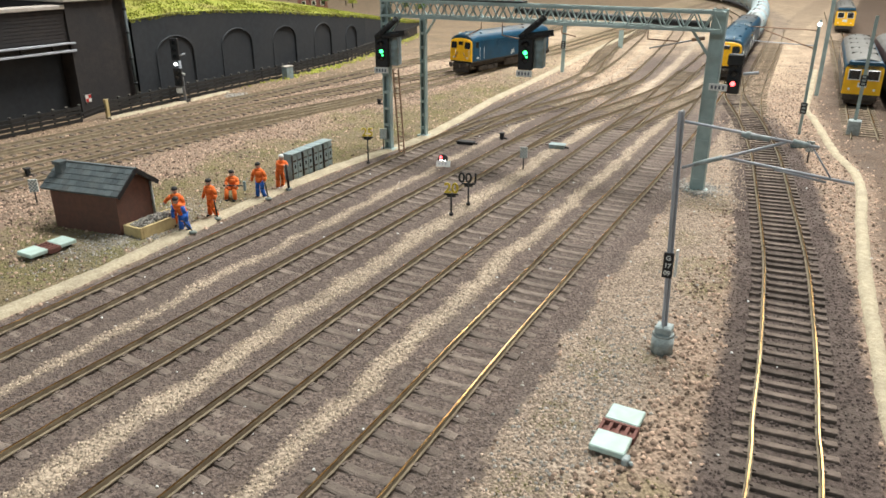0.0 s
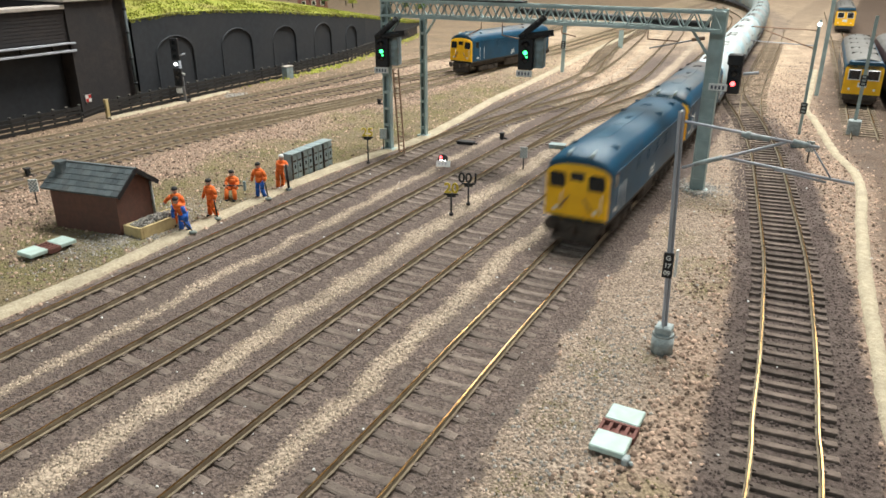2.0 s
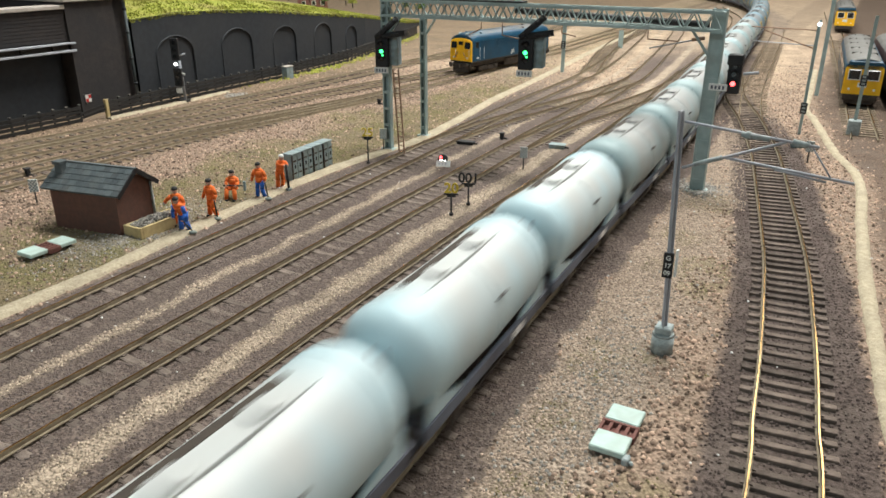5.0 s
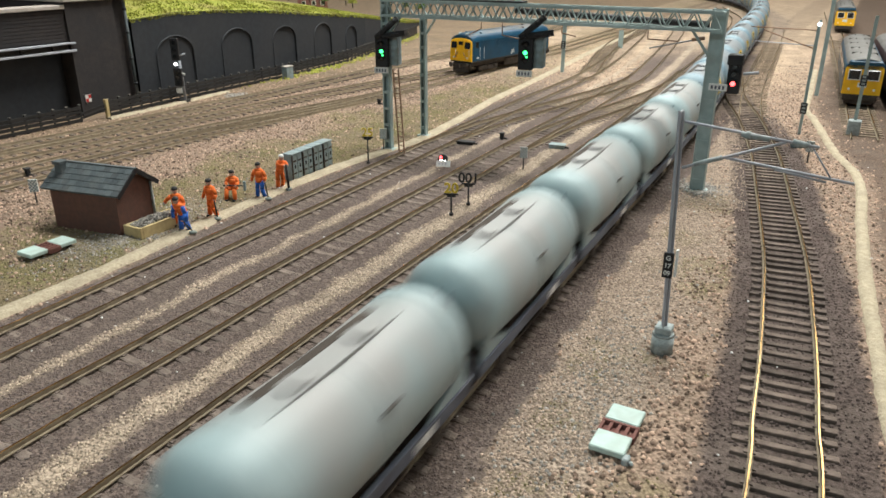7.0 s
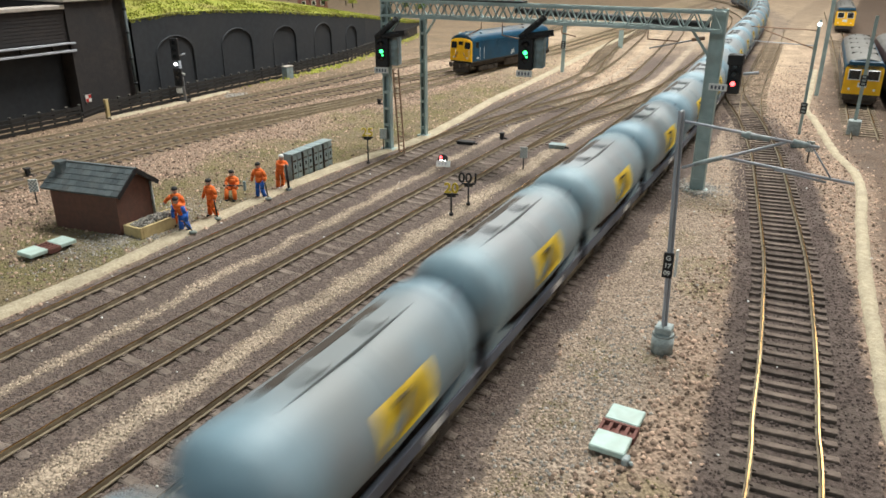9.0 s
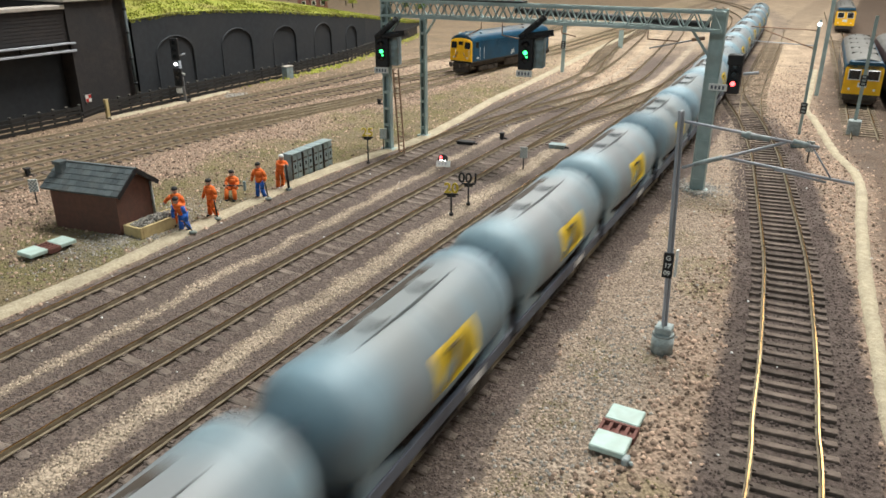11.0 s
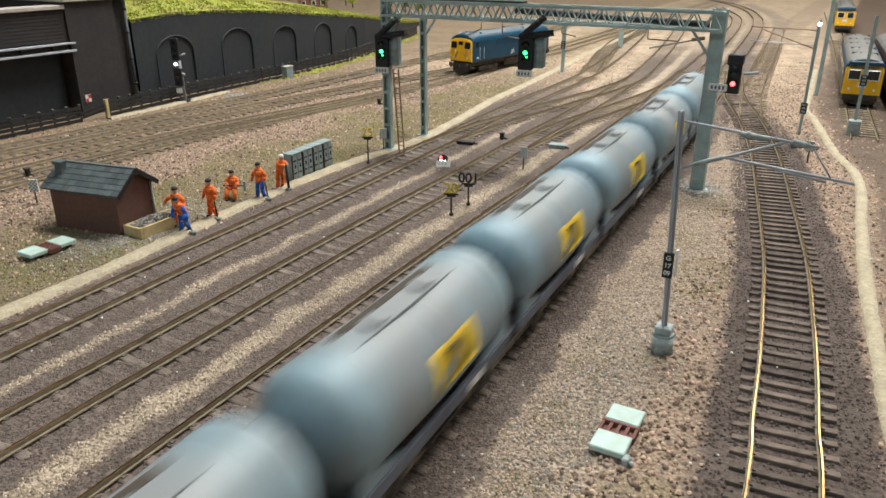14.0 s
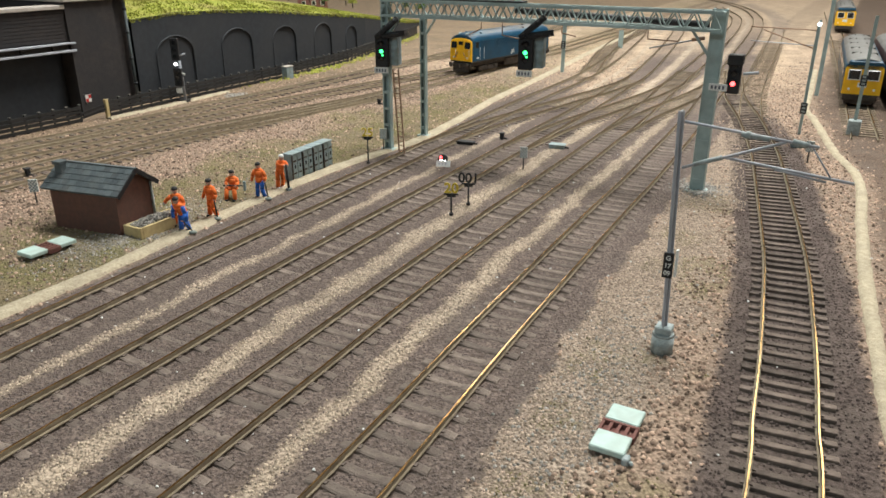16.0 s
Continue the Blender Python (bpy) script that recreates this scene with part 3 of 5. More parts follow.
def build_track(key):
    data, y0, y1 = TRACK_SPEC[key]
    line = [p for p in LINES[key] if p.y < 2600]
    line = [p for i, p in enumerate(line) if i % (4 if key == "D" else 2) == 0]
    t = tagged(new("track"), TRACK_TEXT.get(key, "model railway track with brown rails in ballast"), "railway track", "tracks", "structure")
    for s in (-9.9, 9.9):
        part("rail", rail_mesh(line, s), [M["rust"], M["railtop_dull" if key in "FGHK" else "railtop"]], t)
    pts = spline(LINE[key], 7.8 if key == "E" else 9.4)
    rng = random.Random(key)
    for p, n in zip(pts, normals(pts)):
        if y0 < p.y < y1:
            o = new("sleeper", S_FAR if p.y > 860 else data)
            o.parent = t
            sink = {"A": 0.45, "B": 0.42, "C": 0.25, "D": 0.12, "I": 0.55, "J": 0.5, "F": 0.5, "G": 0.5, "H": 0.5, "K": 0.55}.get(key, 0.0) * (1 - 0.75 * float(step(p.y, 260, 430)))
            o.matrix_basis = place(p.x + rng.uniform(-0.4, 0.4), p.y, rng.uniform(-0.22, 0.1) - sink, math.degrees(math.atan2(n.y, n.x)) + rng.uniform(-1.2, 1.2))
    return t


# ---- gantry: two lattice portals over the running lines ----
def lattice_beam(t, x0, x1, y, z0, z1, depth, pitch):
    mk = M["steel_green"]
    for yy in (y, y + depth):
        for z in (z0, z1):
            part("chord", box(B(), x0, yy - 0.9, z - 0.9, x1, yy + 0.9, z + 0.9), mk, t)
        n = int((x1 - x0) / pitch)
        for i in range(n):
            xa = x0 + (x1 - x0) * i / n
            xm, xb = xa + (x1 - x0) / n / 2, xa + (x1 - x0) / n
            part("lacing_bar", bar(bar(B(), (xa, yy, z0), (xm, yy, z1), 1.3, 0.7), (xm, yy, z1), (xb, yy, z0), 1.3, 0.7), mk, t)
    for i in range(0, 14):
        xa = x0 + (x1 - x0) * i / 13
        part("cross_tie", box(B(), xa - 0.5, y, z1 - 0.6, xa + 0.5, y + depth, z1 + 0.2), mk, t)


def lattice_leg(t, x, y, h, w=7.0, d=4.0, deep=True):
    """Two channels joined by lacing plates."""
    mk = M["steel_green"]
    wy = y + d / 2 - 0.8 if deep else y - d / 2 + 0.6
    leg = part("leg", box(box(box(B(), x - w / 2, y - d / 2, 0, x - w / 2 + 1.2, y + d / 2, h, 0.15), x + w / 2 - 1.2, y - d / 2, 0, x + w / 2, y + d / 2, h, 0.15), x - w / 2 + 1, wy, 0, x + w / 2 - 1, wy + 0.8, h), mk, t)
    for i in range(9):
        z = 6 + (h - 10) * i / 8
        part("batten", box(B(), x - w / 2 + 1, y - d / 2, z, x + w / 2 - 1, y - d / 2 + 0.5, z + 2.2), mk, leg)
    part("foot_plate", box(B(), x - w / 2 - 2.5, y - d / 2 - 2, -0.5, x + w / 2 + 2.5, y + d / 2 + 2, 1.0, 0.3), mk, leg)
    return leg


def build_gantry():
    mk = M["steel_green"]
    t = thing("signal_gantry", place(0, 0), "grey-green lattice steel signal gantry spanning four tracks", "gantry")
    lattice_beam(t, -318, -76, 472, 101.5, 112, 9, 11.5)
    lattice_leg(t, -315, 474, 111, 6.5)
    lattice_leg(t, -79.5, 482, 113.5, 8.5, 6, False)
    part("knee_brace", bar(B(), (-312, 474, 88), (-302, 474, 101), 1.6), mk, t)
    part("knee_brace", bar(B(), (-83, 480, 86), (-94, 478, 101), 1.6), mk, t)
    lattice_leg(t, -314, 527, 98, 5)
    part("knee_brace", bar(B(), (-311, 527, 84), (-302, 527, 97), 1.4), mk, t)
    part("rear_beam", box(box(B(), -316, 525, 97, -82, 529, 99), -316, 525, 107, -82, 529, 109), mk, t)
    part("cable_tube", rod(B(), (-215, 486, 107.5), (-86, 488, 103.5), 2.1, 12), M["tray"], t, "black cable tube")
    part("walkway", box(B(), -316, 473, 113.2, -205, 482, 114.4), M["tray"], t, "dark walkway grating")
    for i in range(12):
        part("grating_bar", box(B(), -314 + i * 9.4, 472.5, 114.4, -312.6 + i * 9.4, 482.5, 115.2), mk, t)
    # ladder
    lad = part("ladder", bar(bar(B(), (-303, 464, 64), (-299, 464, 1), 0.9), (-298.4, 464, 64), (-294.4, 464, 1), 0.9), M["copper"], t, "narrow brown ladder")
    for i in range(17):
        z = 3.5 + i * 3.6
        xo = -294.4 - 4 * (z - 1) / 63
        part("rung", bar(B(), (xo - 4.6, 464, z), (xo, 464, z), 0.6), M["copper"], lad)
    return t


def signal_head(name, m, lamp, text, visors=True, cabinet=True, plate_dx=0.0, plate_z=-10.5, hw=5.0):
    t = thing(name, m, text, "railway signal", "colour light signals")
    part("head", box(B(), -hw, -2, -9, hw, 2, 12, 0.5), M["black"], t)
    for i, z in enumerate((7.5, 2.5, -3.0)):
        lit = (i == 1 and lamp == "green_lamp") or (i == 2 and lamp == "red_lamp")
        hood = B()
        rings = []
        for y in (-2.0, -5.0):
            rings.append([(2.6 * math.cos(a), y, z + 2.6 * math.sin(a)) for a in [math.pi * (k / 10) for k in range(11)]])
        loft(hood, rings, closed=False, caps=False)
        bmesh.ops.solidify(hood, geom=hood.faces[:], thickness=0.35)
        part("lamp_hood", hood, M["black"], t)
        part("lens", rod(B(), (0, -1.9, z), (0, -2.5, z), 1.45 if lit else 1.5, 14), M[lamp] if lit else M["glass"], t, "lit lens" if lit else "")
        if lit and lamp == "green_lamp":
            part("lens", rod(B(), (0.9, -1.9, z - 2.9), (0.9, -2.5, z - 2.9), 0.75, 12), M[lamp], t, "small lit lens")
    if cabinet:
        part("rear_cabinet", box(B(), 4.2, 2.2, -8, 11.5, 11, 14, 0.4), M["cabgrey"], t, "grey rear cabinet")
    if visors:
        for a, b in (((-4, -1, 12), (12, 0, 26)), ((0, -1, 13), (18, 0, 16))):
            arm = B()
            rod(arm, a, b, 2.2, 10)
            part("route_indicator_arm", arm, M["black"], t)
            for k in range(5):
                f = 0.15 + k * 0.18
                c = Vector(a).lerp(Vector(b), f)
                part("indicator_lamp", rod(B(), c + Vector((0, -2.6, -0.2)), c + Vector((0, -0.5, 0)), 1.3, 8), M["black"], t)
    pl = part("number_plate_blank", box(B(), -5.6 + plate_dx, -2.9, plate_z - 2.8, 5.2 + plate_dx, -2.2, plate_z + 1.4, 0.1), M["white"], t, "white plate with dark marks")
    for k in range(4):
        part("mark", box(B(), -4.2 + plate_dx + k * 2.2, -3.05, plate_z - 1.8, -3.0 + plate_dx + k * 2.2, -2.85, plate_z + 0.3), M["frame_grey"], pl)
    part("bracket", box(B(), -1, 2, -6, 1, 5, 12), M["steel_green"], t)
    return t


build_gantry()
signal_head("colour_light_signal", place(-313.5, 466, 74, 14), "green_lamp", "black colour light signal showing green on the gantry leg")
signal_head("colour_light_signal", place(-199.5, 470, 79.5, 10), "green_lamp", "black colour light signal showing green under the gantry beam")
red = signal_head("colour_light_signal", place(-66, 478, 74, 0), "red_lamp", "black colour light signal showing red beside the gantry leg", False, False, -8.0, -5.0, 3.8)
part("top_hood", box(B(), -4.4, -5, 8.2, 4.4, 2, 14.5, 0.5), M["black"], red)
part("side_arm", rod(B(), (5, 0, 3), (13, 3, 4), 0.9, 8), M["steel_grey"], red)


# ---- overhead line mast with its cantilever ----
def build_mast(x, y, h, label, arm=True, plate=True):
    t = thing("overhead_line_mast", place(x, y), label, "mast", "overhead line masts")
    part("base_block", rod(rod(B(), (0, 0, -1), (0, 0, 7), 4.3, 20), (0, 0, 7), (0, 0, 8), 4.3, 20, 3.9), M["concrete"], t, "round grey concrete base")
    part("base_cap", box(B(), -3.1, -3.1, 8, 3.1, 3.1, 11, 0.4), M["concrete"], t)
    lean = -3.5 if arm else 0
    for s in (-1.2, 1.2):
        part("flange", bar(B(), (0, s, 10), (lean, s, h), 2.6, 0.5), M["steel_grey"], t)
    part("web", bar(B(), (0, 0, 10), (lean, 0, h), 0.6, 2.2), M["steel_grey"], t)
    if plate:
        pl = part("structure_plate", box(B(), -2.9, -3.0, 32, 0.7, -1.6, 42, 0.15), M["black"], t, "black plate with white characters")
        for i, s in enumerate(("G", "17", "09")):
            letters(s, 2.5, M["white"], pl, place(-1.1, -3.1, 40 - i * 3.0, 0, 90))
        part("plate_clip", box(B(), 1.3, -2.6, 33, 2.1, -1.0, 43.5), M["white"], t)
    if arm:
        top = part("top_tube", rod(B(), (-2, 0, h - 3.5), (41, 0, 86.5), 0.5, 10), M["steel_grey"], t)
        part("insulator", rod(rod(B(), (17, 0, 88.2), (26, 0, 87.4), 0.95, 10), (18.5, 0, 88.1), (20, 0, 88), 1.3, 10), M["concrete"], top)
        part("insulator", rod(B(), (33, 0, 87.6), (38, 0, 86.7), 0.9, 10), M["concrete"], top)
        stay = part("stay_tube", rod(B(), (-1, 0, 74), (31, 0, 87), 0.5, 10), M["steel_grey"], t)
        part("insulator", rod(B(), (3, 0, 75.7), (12, 0, 79.4), 0.85, 10), M["concrete"], stay)
        part("registration_tube", rod(B(), (13, 0, 79.5), (53, 0, 76), 0.5, 10), M["steel_grey"], t)
        part("registration_arm", rod(B(), (29, 0, 77.5), (45, 0, 75.4), 0.4, 8), M["steel_grey"], t)
        part("drop_wire", rod(B(), (39, 0, 86.5), (46, 0, 77), 0.3, 6), M["steel_grey"], t)
    return t


build_mast(-48, 261, 94, "grey steel overhead line mast with tubular cantilever arm")


# ---- line-side hut and things beside it ----
def build_hut():
    """Origin at the front near corner; x runs along the front wall, y to the back."""
    t = thing("platelayers_hut", place(-381.3, 232, 0, 10.35), "red-brown lineside hut with a grey slate gable roof", "hut")
    w, d, h, rise = 44.7, 28.4, 24.1, 9.9
    bm = B()
    lo = [(0, 0, -1), (w, 0, -1), (w, d, -1), (0, d, -1)]
    v = [bm.verts.new(p) for p in lo] + [bm.verts.new((x, y, h)) for x, y, _ in lo] + [bm.verts.new((0, d / 2, h + rise)), bm.verts.new((w, d / 2, h + rise))]
    for f in ((0, 1, 5, 4), (1, 2, 6, 9, 5), (2, 3, 7, 6), (3, 0, 4, 8, 7), (3, 2, 1, 0)):
        bm.faces.new([v[i] for i in f])
    part("wall", bm, M["hut_wall"], t)
    ov, ox = 1.8, 4.0
    slope = math.degrees(math.atan2(rise, d / 2))
    run = math.hypot(d / 2 + ov, (d / 2 + ov) * rise / (d / 2))
    for side in (0, 1):
        roof = part("roof", box(B(), -ox, 0, 0, w + ox, run, 1.0, 0.2), M["slate"], t)
        if side == 0:
            roof.matrix_basis = place(0, -ov, h - ov * rise / (d / 2), 0, slope)
        else:
            roof.matrix_basis = place(w, d + ov, h - ov * rise / (d / 2), 180, slope)
        rows, cols = 5, 11
        for r in range(rows):
            for c in range(cols + (r % 2)):
                x0 = -ox + (w + 2 * ox) * (c - 0.5 * (r % 2)) / cols
                x1 = x0 + (w + 2 * ox) / cols - 0.12
                x0, x1 = max(x0, -ox), min(x1, w + ox)
                y0 = run * r / rows
                bm = B()
                box(bm, x0, y0, 1.0, x1, y0 + run / rows + 0.8, 1.35)
                for q in bm.verts:
                    if q.co.z > 1.2 and q.co.y < y0 + 0.1:
                        q.co.z += 0.3
                part("slate", bm, M["slate"], roof)
    part("ridge", bar(B(), (-ox, d / 2, h + rise + 1.0), (w + ox, d / 2, h + rise + 1.0), 2.0, 1.4), M["slate"], t)
    for s in (-1, 1):
        part("barge_board", bar(B(), (w + ox, d / 2, h + rise + 0.6), (w + ox, d / 2 + s * (d / 2 + ov), h - ov * rise / (d / 2) + 0.3), 0.8, 2.4), M["black"], t)
    ch = part("chimney", box(B(), 0, 6, h + 3, 4.5, 10.5, h + 12.5, 0.3), M["slate"], t)
    part("chimney_cap", box(B(), -0.6, 5.4, h + 11.4, 5.1, 11.1, h + 13.2, 0.2), M["slate"], ch)
    part("downpipe", rod(B(), (w + 0.9, d - 1, 0), (w + 0.9, d - 1, h), 0.7, 8), M["concrete"], t)
    part("corner_board", box(B(), w - 0.2, -0.2, -0.5, w + 0.4, 0.9, h), M["hut_wall"], t)
    return t


build_hut()


# ---- sand bin, pit covers, cabinets, signs ----
def build_bin():
    t = thing("stone_bin", place(-336.6, 241.6, 0, 1), "pale timber bin filled with grey chippings beside the hut", "bin")
    w, d, h = 13.5, 32.0, 6.5
    part("side_board", box(B(), 0, 0, -0.5, w, 1.6, h, 0.2), M["timber"], t)
    part("side_board", box(B(), 0, d - 1.6, -0.5, w, d, h, 0.2), M["timber"], t)
    part("side_board", box(B(), 0, 1.6, -0.5, 1.6, d - 1.6, h, 0.2), M["timber"], t)
    part("side_board", box(B(), w - 1.6, 1.6, -0.5, w, d - 1.6, h, 0.2), M["timber"], t)
    rng = random.Random(5)
    bm = B()
    box(bm, 1.6, 1.6, 0, w - 1.6, d - 1.6, h - 1.2)
    for _ in range(300):
        x, y = rng.uniform(2.2, w - 2.2), rng.uniform(2.2, d - 2.2)
        hump = 2.4 * math.sin(math.pi * x / w) * math.sin(math.pi * y / d)
        s = rng.uniform(0.6, 1.2)
        r = bmesh.ops.create_icosphere(bm, subdivisions=1, radius=s)
        bmesh.ops.transform(bm, matrix=Matrix.Translation((x, y, h - 1.0 + hump + rng.uniform(-0.4, 0.4))) @ Euler((rng.random() * 6, rng.random() * 6, 0)).to_matrix().to_4x4() @ Matrix.Diagonal((1, 0.7, 0.6, 1)), verts=r["verts"])
    tagged(part("gravel", bm, M["stone_grey"], t, "grey stone chippings"), kind="stuff")


build_bin()


def build_cover(m, label):
    t = thing("cable_pit_cover", m, label, "pit cover", "cable pit covers")
    part("lid", box(B(), -5.6, -13, 0.4, 5.6, -3.2, 2.6, 0.35), M["mint"], t, "pale green lid")
    part("lid", box(B(), -5.6, 3.6, 0.4, 5.6, 13, 2.6, 0.35), M["mint"], t, "pale green lid")
    fr = part("pit_frame", box(box(box(B(), -6, -3.4, 0, 6, -2.2, 2.2), -6, 2.6, 0, 6, 3.8, 2.2), -6, -2.4, -0.5, 6, 2.8, 0.5), M["redbrick"], t, "red-brown frame")
    for i in range(5):
        x = -5.5 + i * 2.75
        part("divider", box(B(), x - 0.5, -2.4, 0.3, x + 0.5, 2.8, 2.0), M["redbrick"], fr)
    return t


pit = build_cover(place(-47, 199.5, 0.2, 0), "pale green pit cover open over red-brown dividers")
part("broken_corner", rod(box(B(), 5.3, -14.5, -0.6, 7.5, -11.1, 2.0, 0.4), (7.9, -12.7, 0), (8.7, -14.7, 1.4), 0.8, 7, 0.5), M["concrete"], pit, "crumbled pale corner piece")
build_cover(place(-352, 206.5, 1.4, 0), "pale green pit cover lying on the grass verge")


def build_cabinets():
    for k in range(4):
        t = thing("lineside_cabinet", place(-328.2 - k * 0.7, 374 + k * 12.2, 0, 3), "weathered grey lineside equipment cabinet", "cabinet", "row of cabinets")
        part("body", box(B(), -3.5, -5.6, -0.5, 3.5, 5.6, 17.5, 0.4), M["cabgrey"], t)
        part("cap", box(B(), -4.0, -5.9, 17.5, 4.0, 5.9, 18.4, 0.3), M["cabgrey"], t)
        for s in (-2.8, 2.8):
            d = part("door", box(B(), 3.5, s - 2.4, 1, 3.9, s + 2.4, 16.5, 0.15), M["cabgrey"], t)
            part("handle", box(B(), 3.9, s - 0.3, 8, 4.5, s + 0.3, 10.5), M["black"], d)
            for z in (4, 12.5):
                part("louvre", box(B(), 3.85, s - 1.6, z, 4.1, s + 1.6, z + 1.2), M["under"], d)
        part("side_strap", box(B(), 3.6, -6.0, 0, 4.4, -5.2, 17.4), M["under"], t)


build_cabinets()


def build_speed_sign(x, y, h, text, colour, label, rz=0.0):
    t = thing("speed_sign", place(x, y, 0, rz), label, "sign", "speed signs")
    part("post", rod(B(), (0, 0, -1), (0, 0, h), 0.55, 8), M["black"], t)
    part("bracket", box(box(B(), -4.2, -0.4, h - 0.3, 4.2, 0.4, h + 0.6), -2.6, -0.4, h - 1.6, 2.6, 0.4, h - 0.3), M["black"], t)
    letters(text, 8.5, M[colour], t, place(0, 0, h + 3.6, 0, 90), "numerals", 0.35)
    part("foot", rod(B(), (0, 0, -0.5), (0, 0, 1.0), 1.3, 8), M["black"], t)


build_speed_sign(-306, 432, 19, "25", "sign_yellow", "yellow cut-out 25 speed sign on a black post", 24)
build_speed_sign(-197, 361, 12.5, "20", "sign_yellow", "yellow cut-out 20 speed sign on a black post", 22)
build_speed_sign(-197, 383, 13, "100", "black", "black cut-out speed sign seen from its back", 200)


def build_checker(x, y, h, rz, label):
    t = thing("marker_board", place(x, y, 0, rz), label, "sign", "marker boards")
    part("post", rod(B(), (0, 0, -1), (0, 0, h), 0.5, 8), M["black"], t)
    bd = part("board", box(B(), -2.6, -0.5, h - 1, 2.6, 0.4, h + 7, 0.1), M["white"], t)
    for i in range(5):
        for j in range(7):
            if (i + j) % 2 == 0:
                part("chequer", box(B(), -2.5 + i, -0.62, h - 0.9 + j * 1.12, -1.5 + i, -0.45, h + 0.2 + j * 1.12), M["cabgrey"], bd)


build_checker(-200, 475, 8.5, 15, "small grey chequered marker board on a black post")
build_checker(-317, 469, 10, 12, "small striped marker board at the gantry foot")
build_checker(-430, 252, 9, 40, "small grey chequered marker board by the hut")
build_checker(-22, 593, 9, 0, "small grey chequered marker board beside the siding")

dw = thing("ground_signal", place(-254, 452, 0, 20), "small ground signal showing red and white lights", "railway signal")
part("head", rod(B(), (0, 0.5, 4.5), (0, 2.5, 4.5), 3.6, 18), M["black"], dw)
for x, z, c in ((-1.4, 6.2, "red_lamp"), (-1.2, 3.4, "white_lamp"), (1.6, 3.2, "white_lamp")):
    part("lens", rod(B(), (x, 0.6, z), (x, -0.2, z), 1.0, 12), M[c], dw, "lit lens")
nb = part("blank_plate", box(B(), -5.2, -0.35, 0, 5.2, 0.35, 4.6, 0.1), M["white"], dw, "white plate with dark marks")
nb.matrix_basis = place(0.6, -2.2, -0.5, 0, -28)
for k in range(3):
    part("mark", box(B(), -3.4 + k * 2.4, -0.5, 1.6, -2.4 + k * 2.4, -0.3, 2.9), M["steel_grey"], nb)

for x, y, rz, lab in ((-270, 519, 4, "black point motor box beside the turnout"), (-200, 543, 5, "grey flat equipment box between tracks"), (-32, 640, 8, "grey equipment box beside the siding"), (-251, 548, 0, "small dark point lever stand"), (-424, 622, 0, "small dark shunting disc stand"), (-495, 288, 0, "small dark lever stand by the track")):
    t = thing("equipment_box", place(x, y, 0, rz), lab, "equipment box")
    big = "grey" in lab
    w, d, h = (6, 3.6, 2.2) if big else ((7, 2.6, 1.3) if "motor" in lab else (1.6, 1.6, 4.4))
    mm_ = M["cabgrey"] if big else M["black"]
    part("case", box(B(), -w, -d, -0.4, w, d, h, 0.5), mm_, t)
    part("lid", box(B(), -w - 0.5, -d - 0.5, h, w + 0.5, d + 0.5, h + 1.0, 0.3), mm_, t)
    part("cable_lug", rod(B(), (w, 0, 1), (w + 3, 0.5, 0.6), 0.7, 8), M["black"], t)


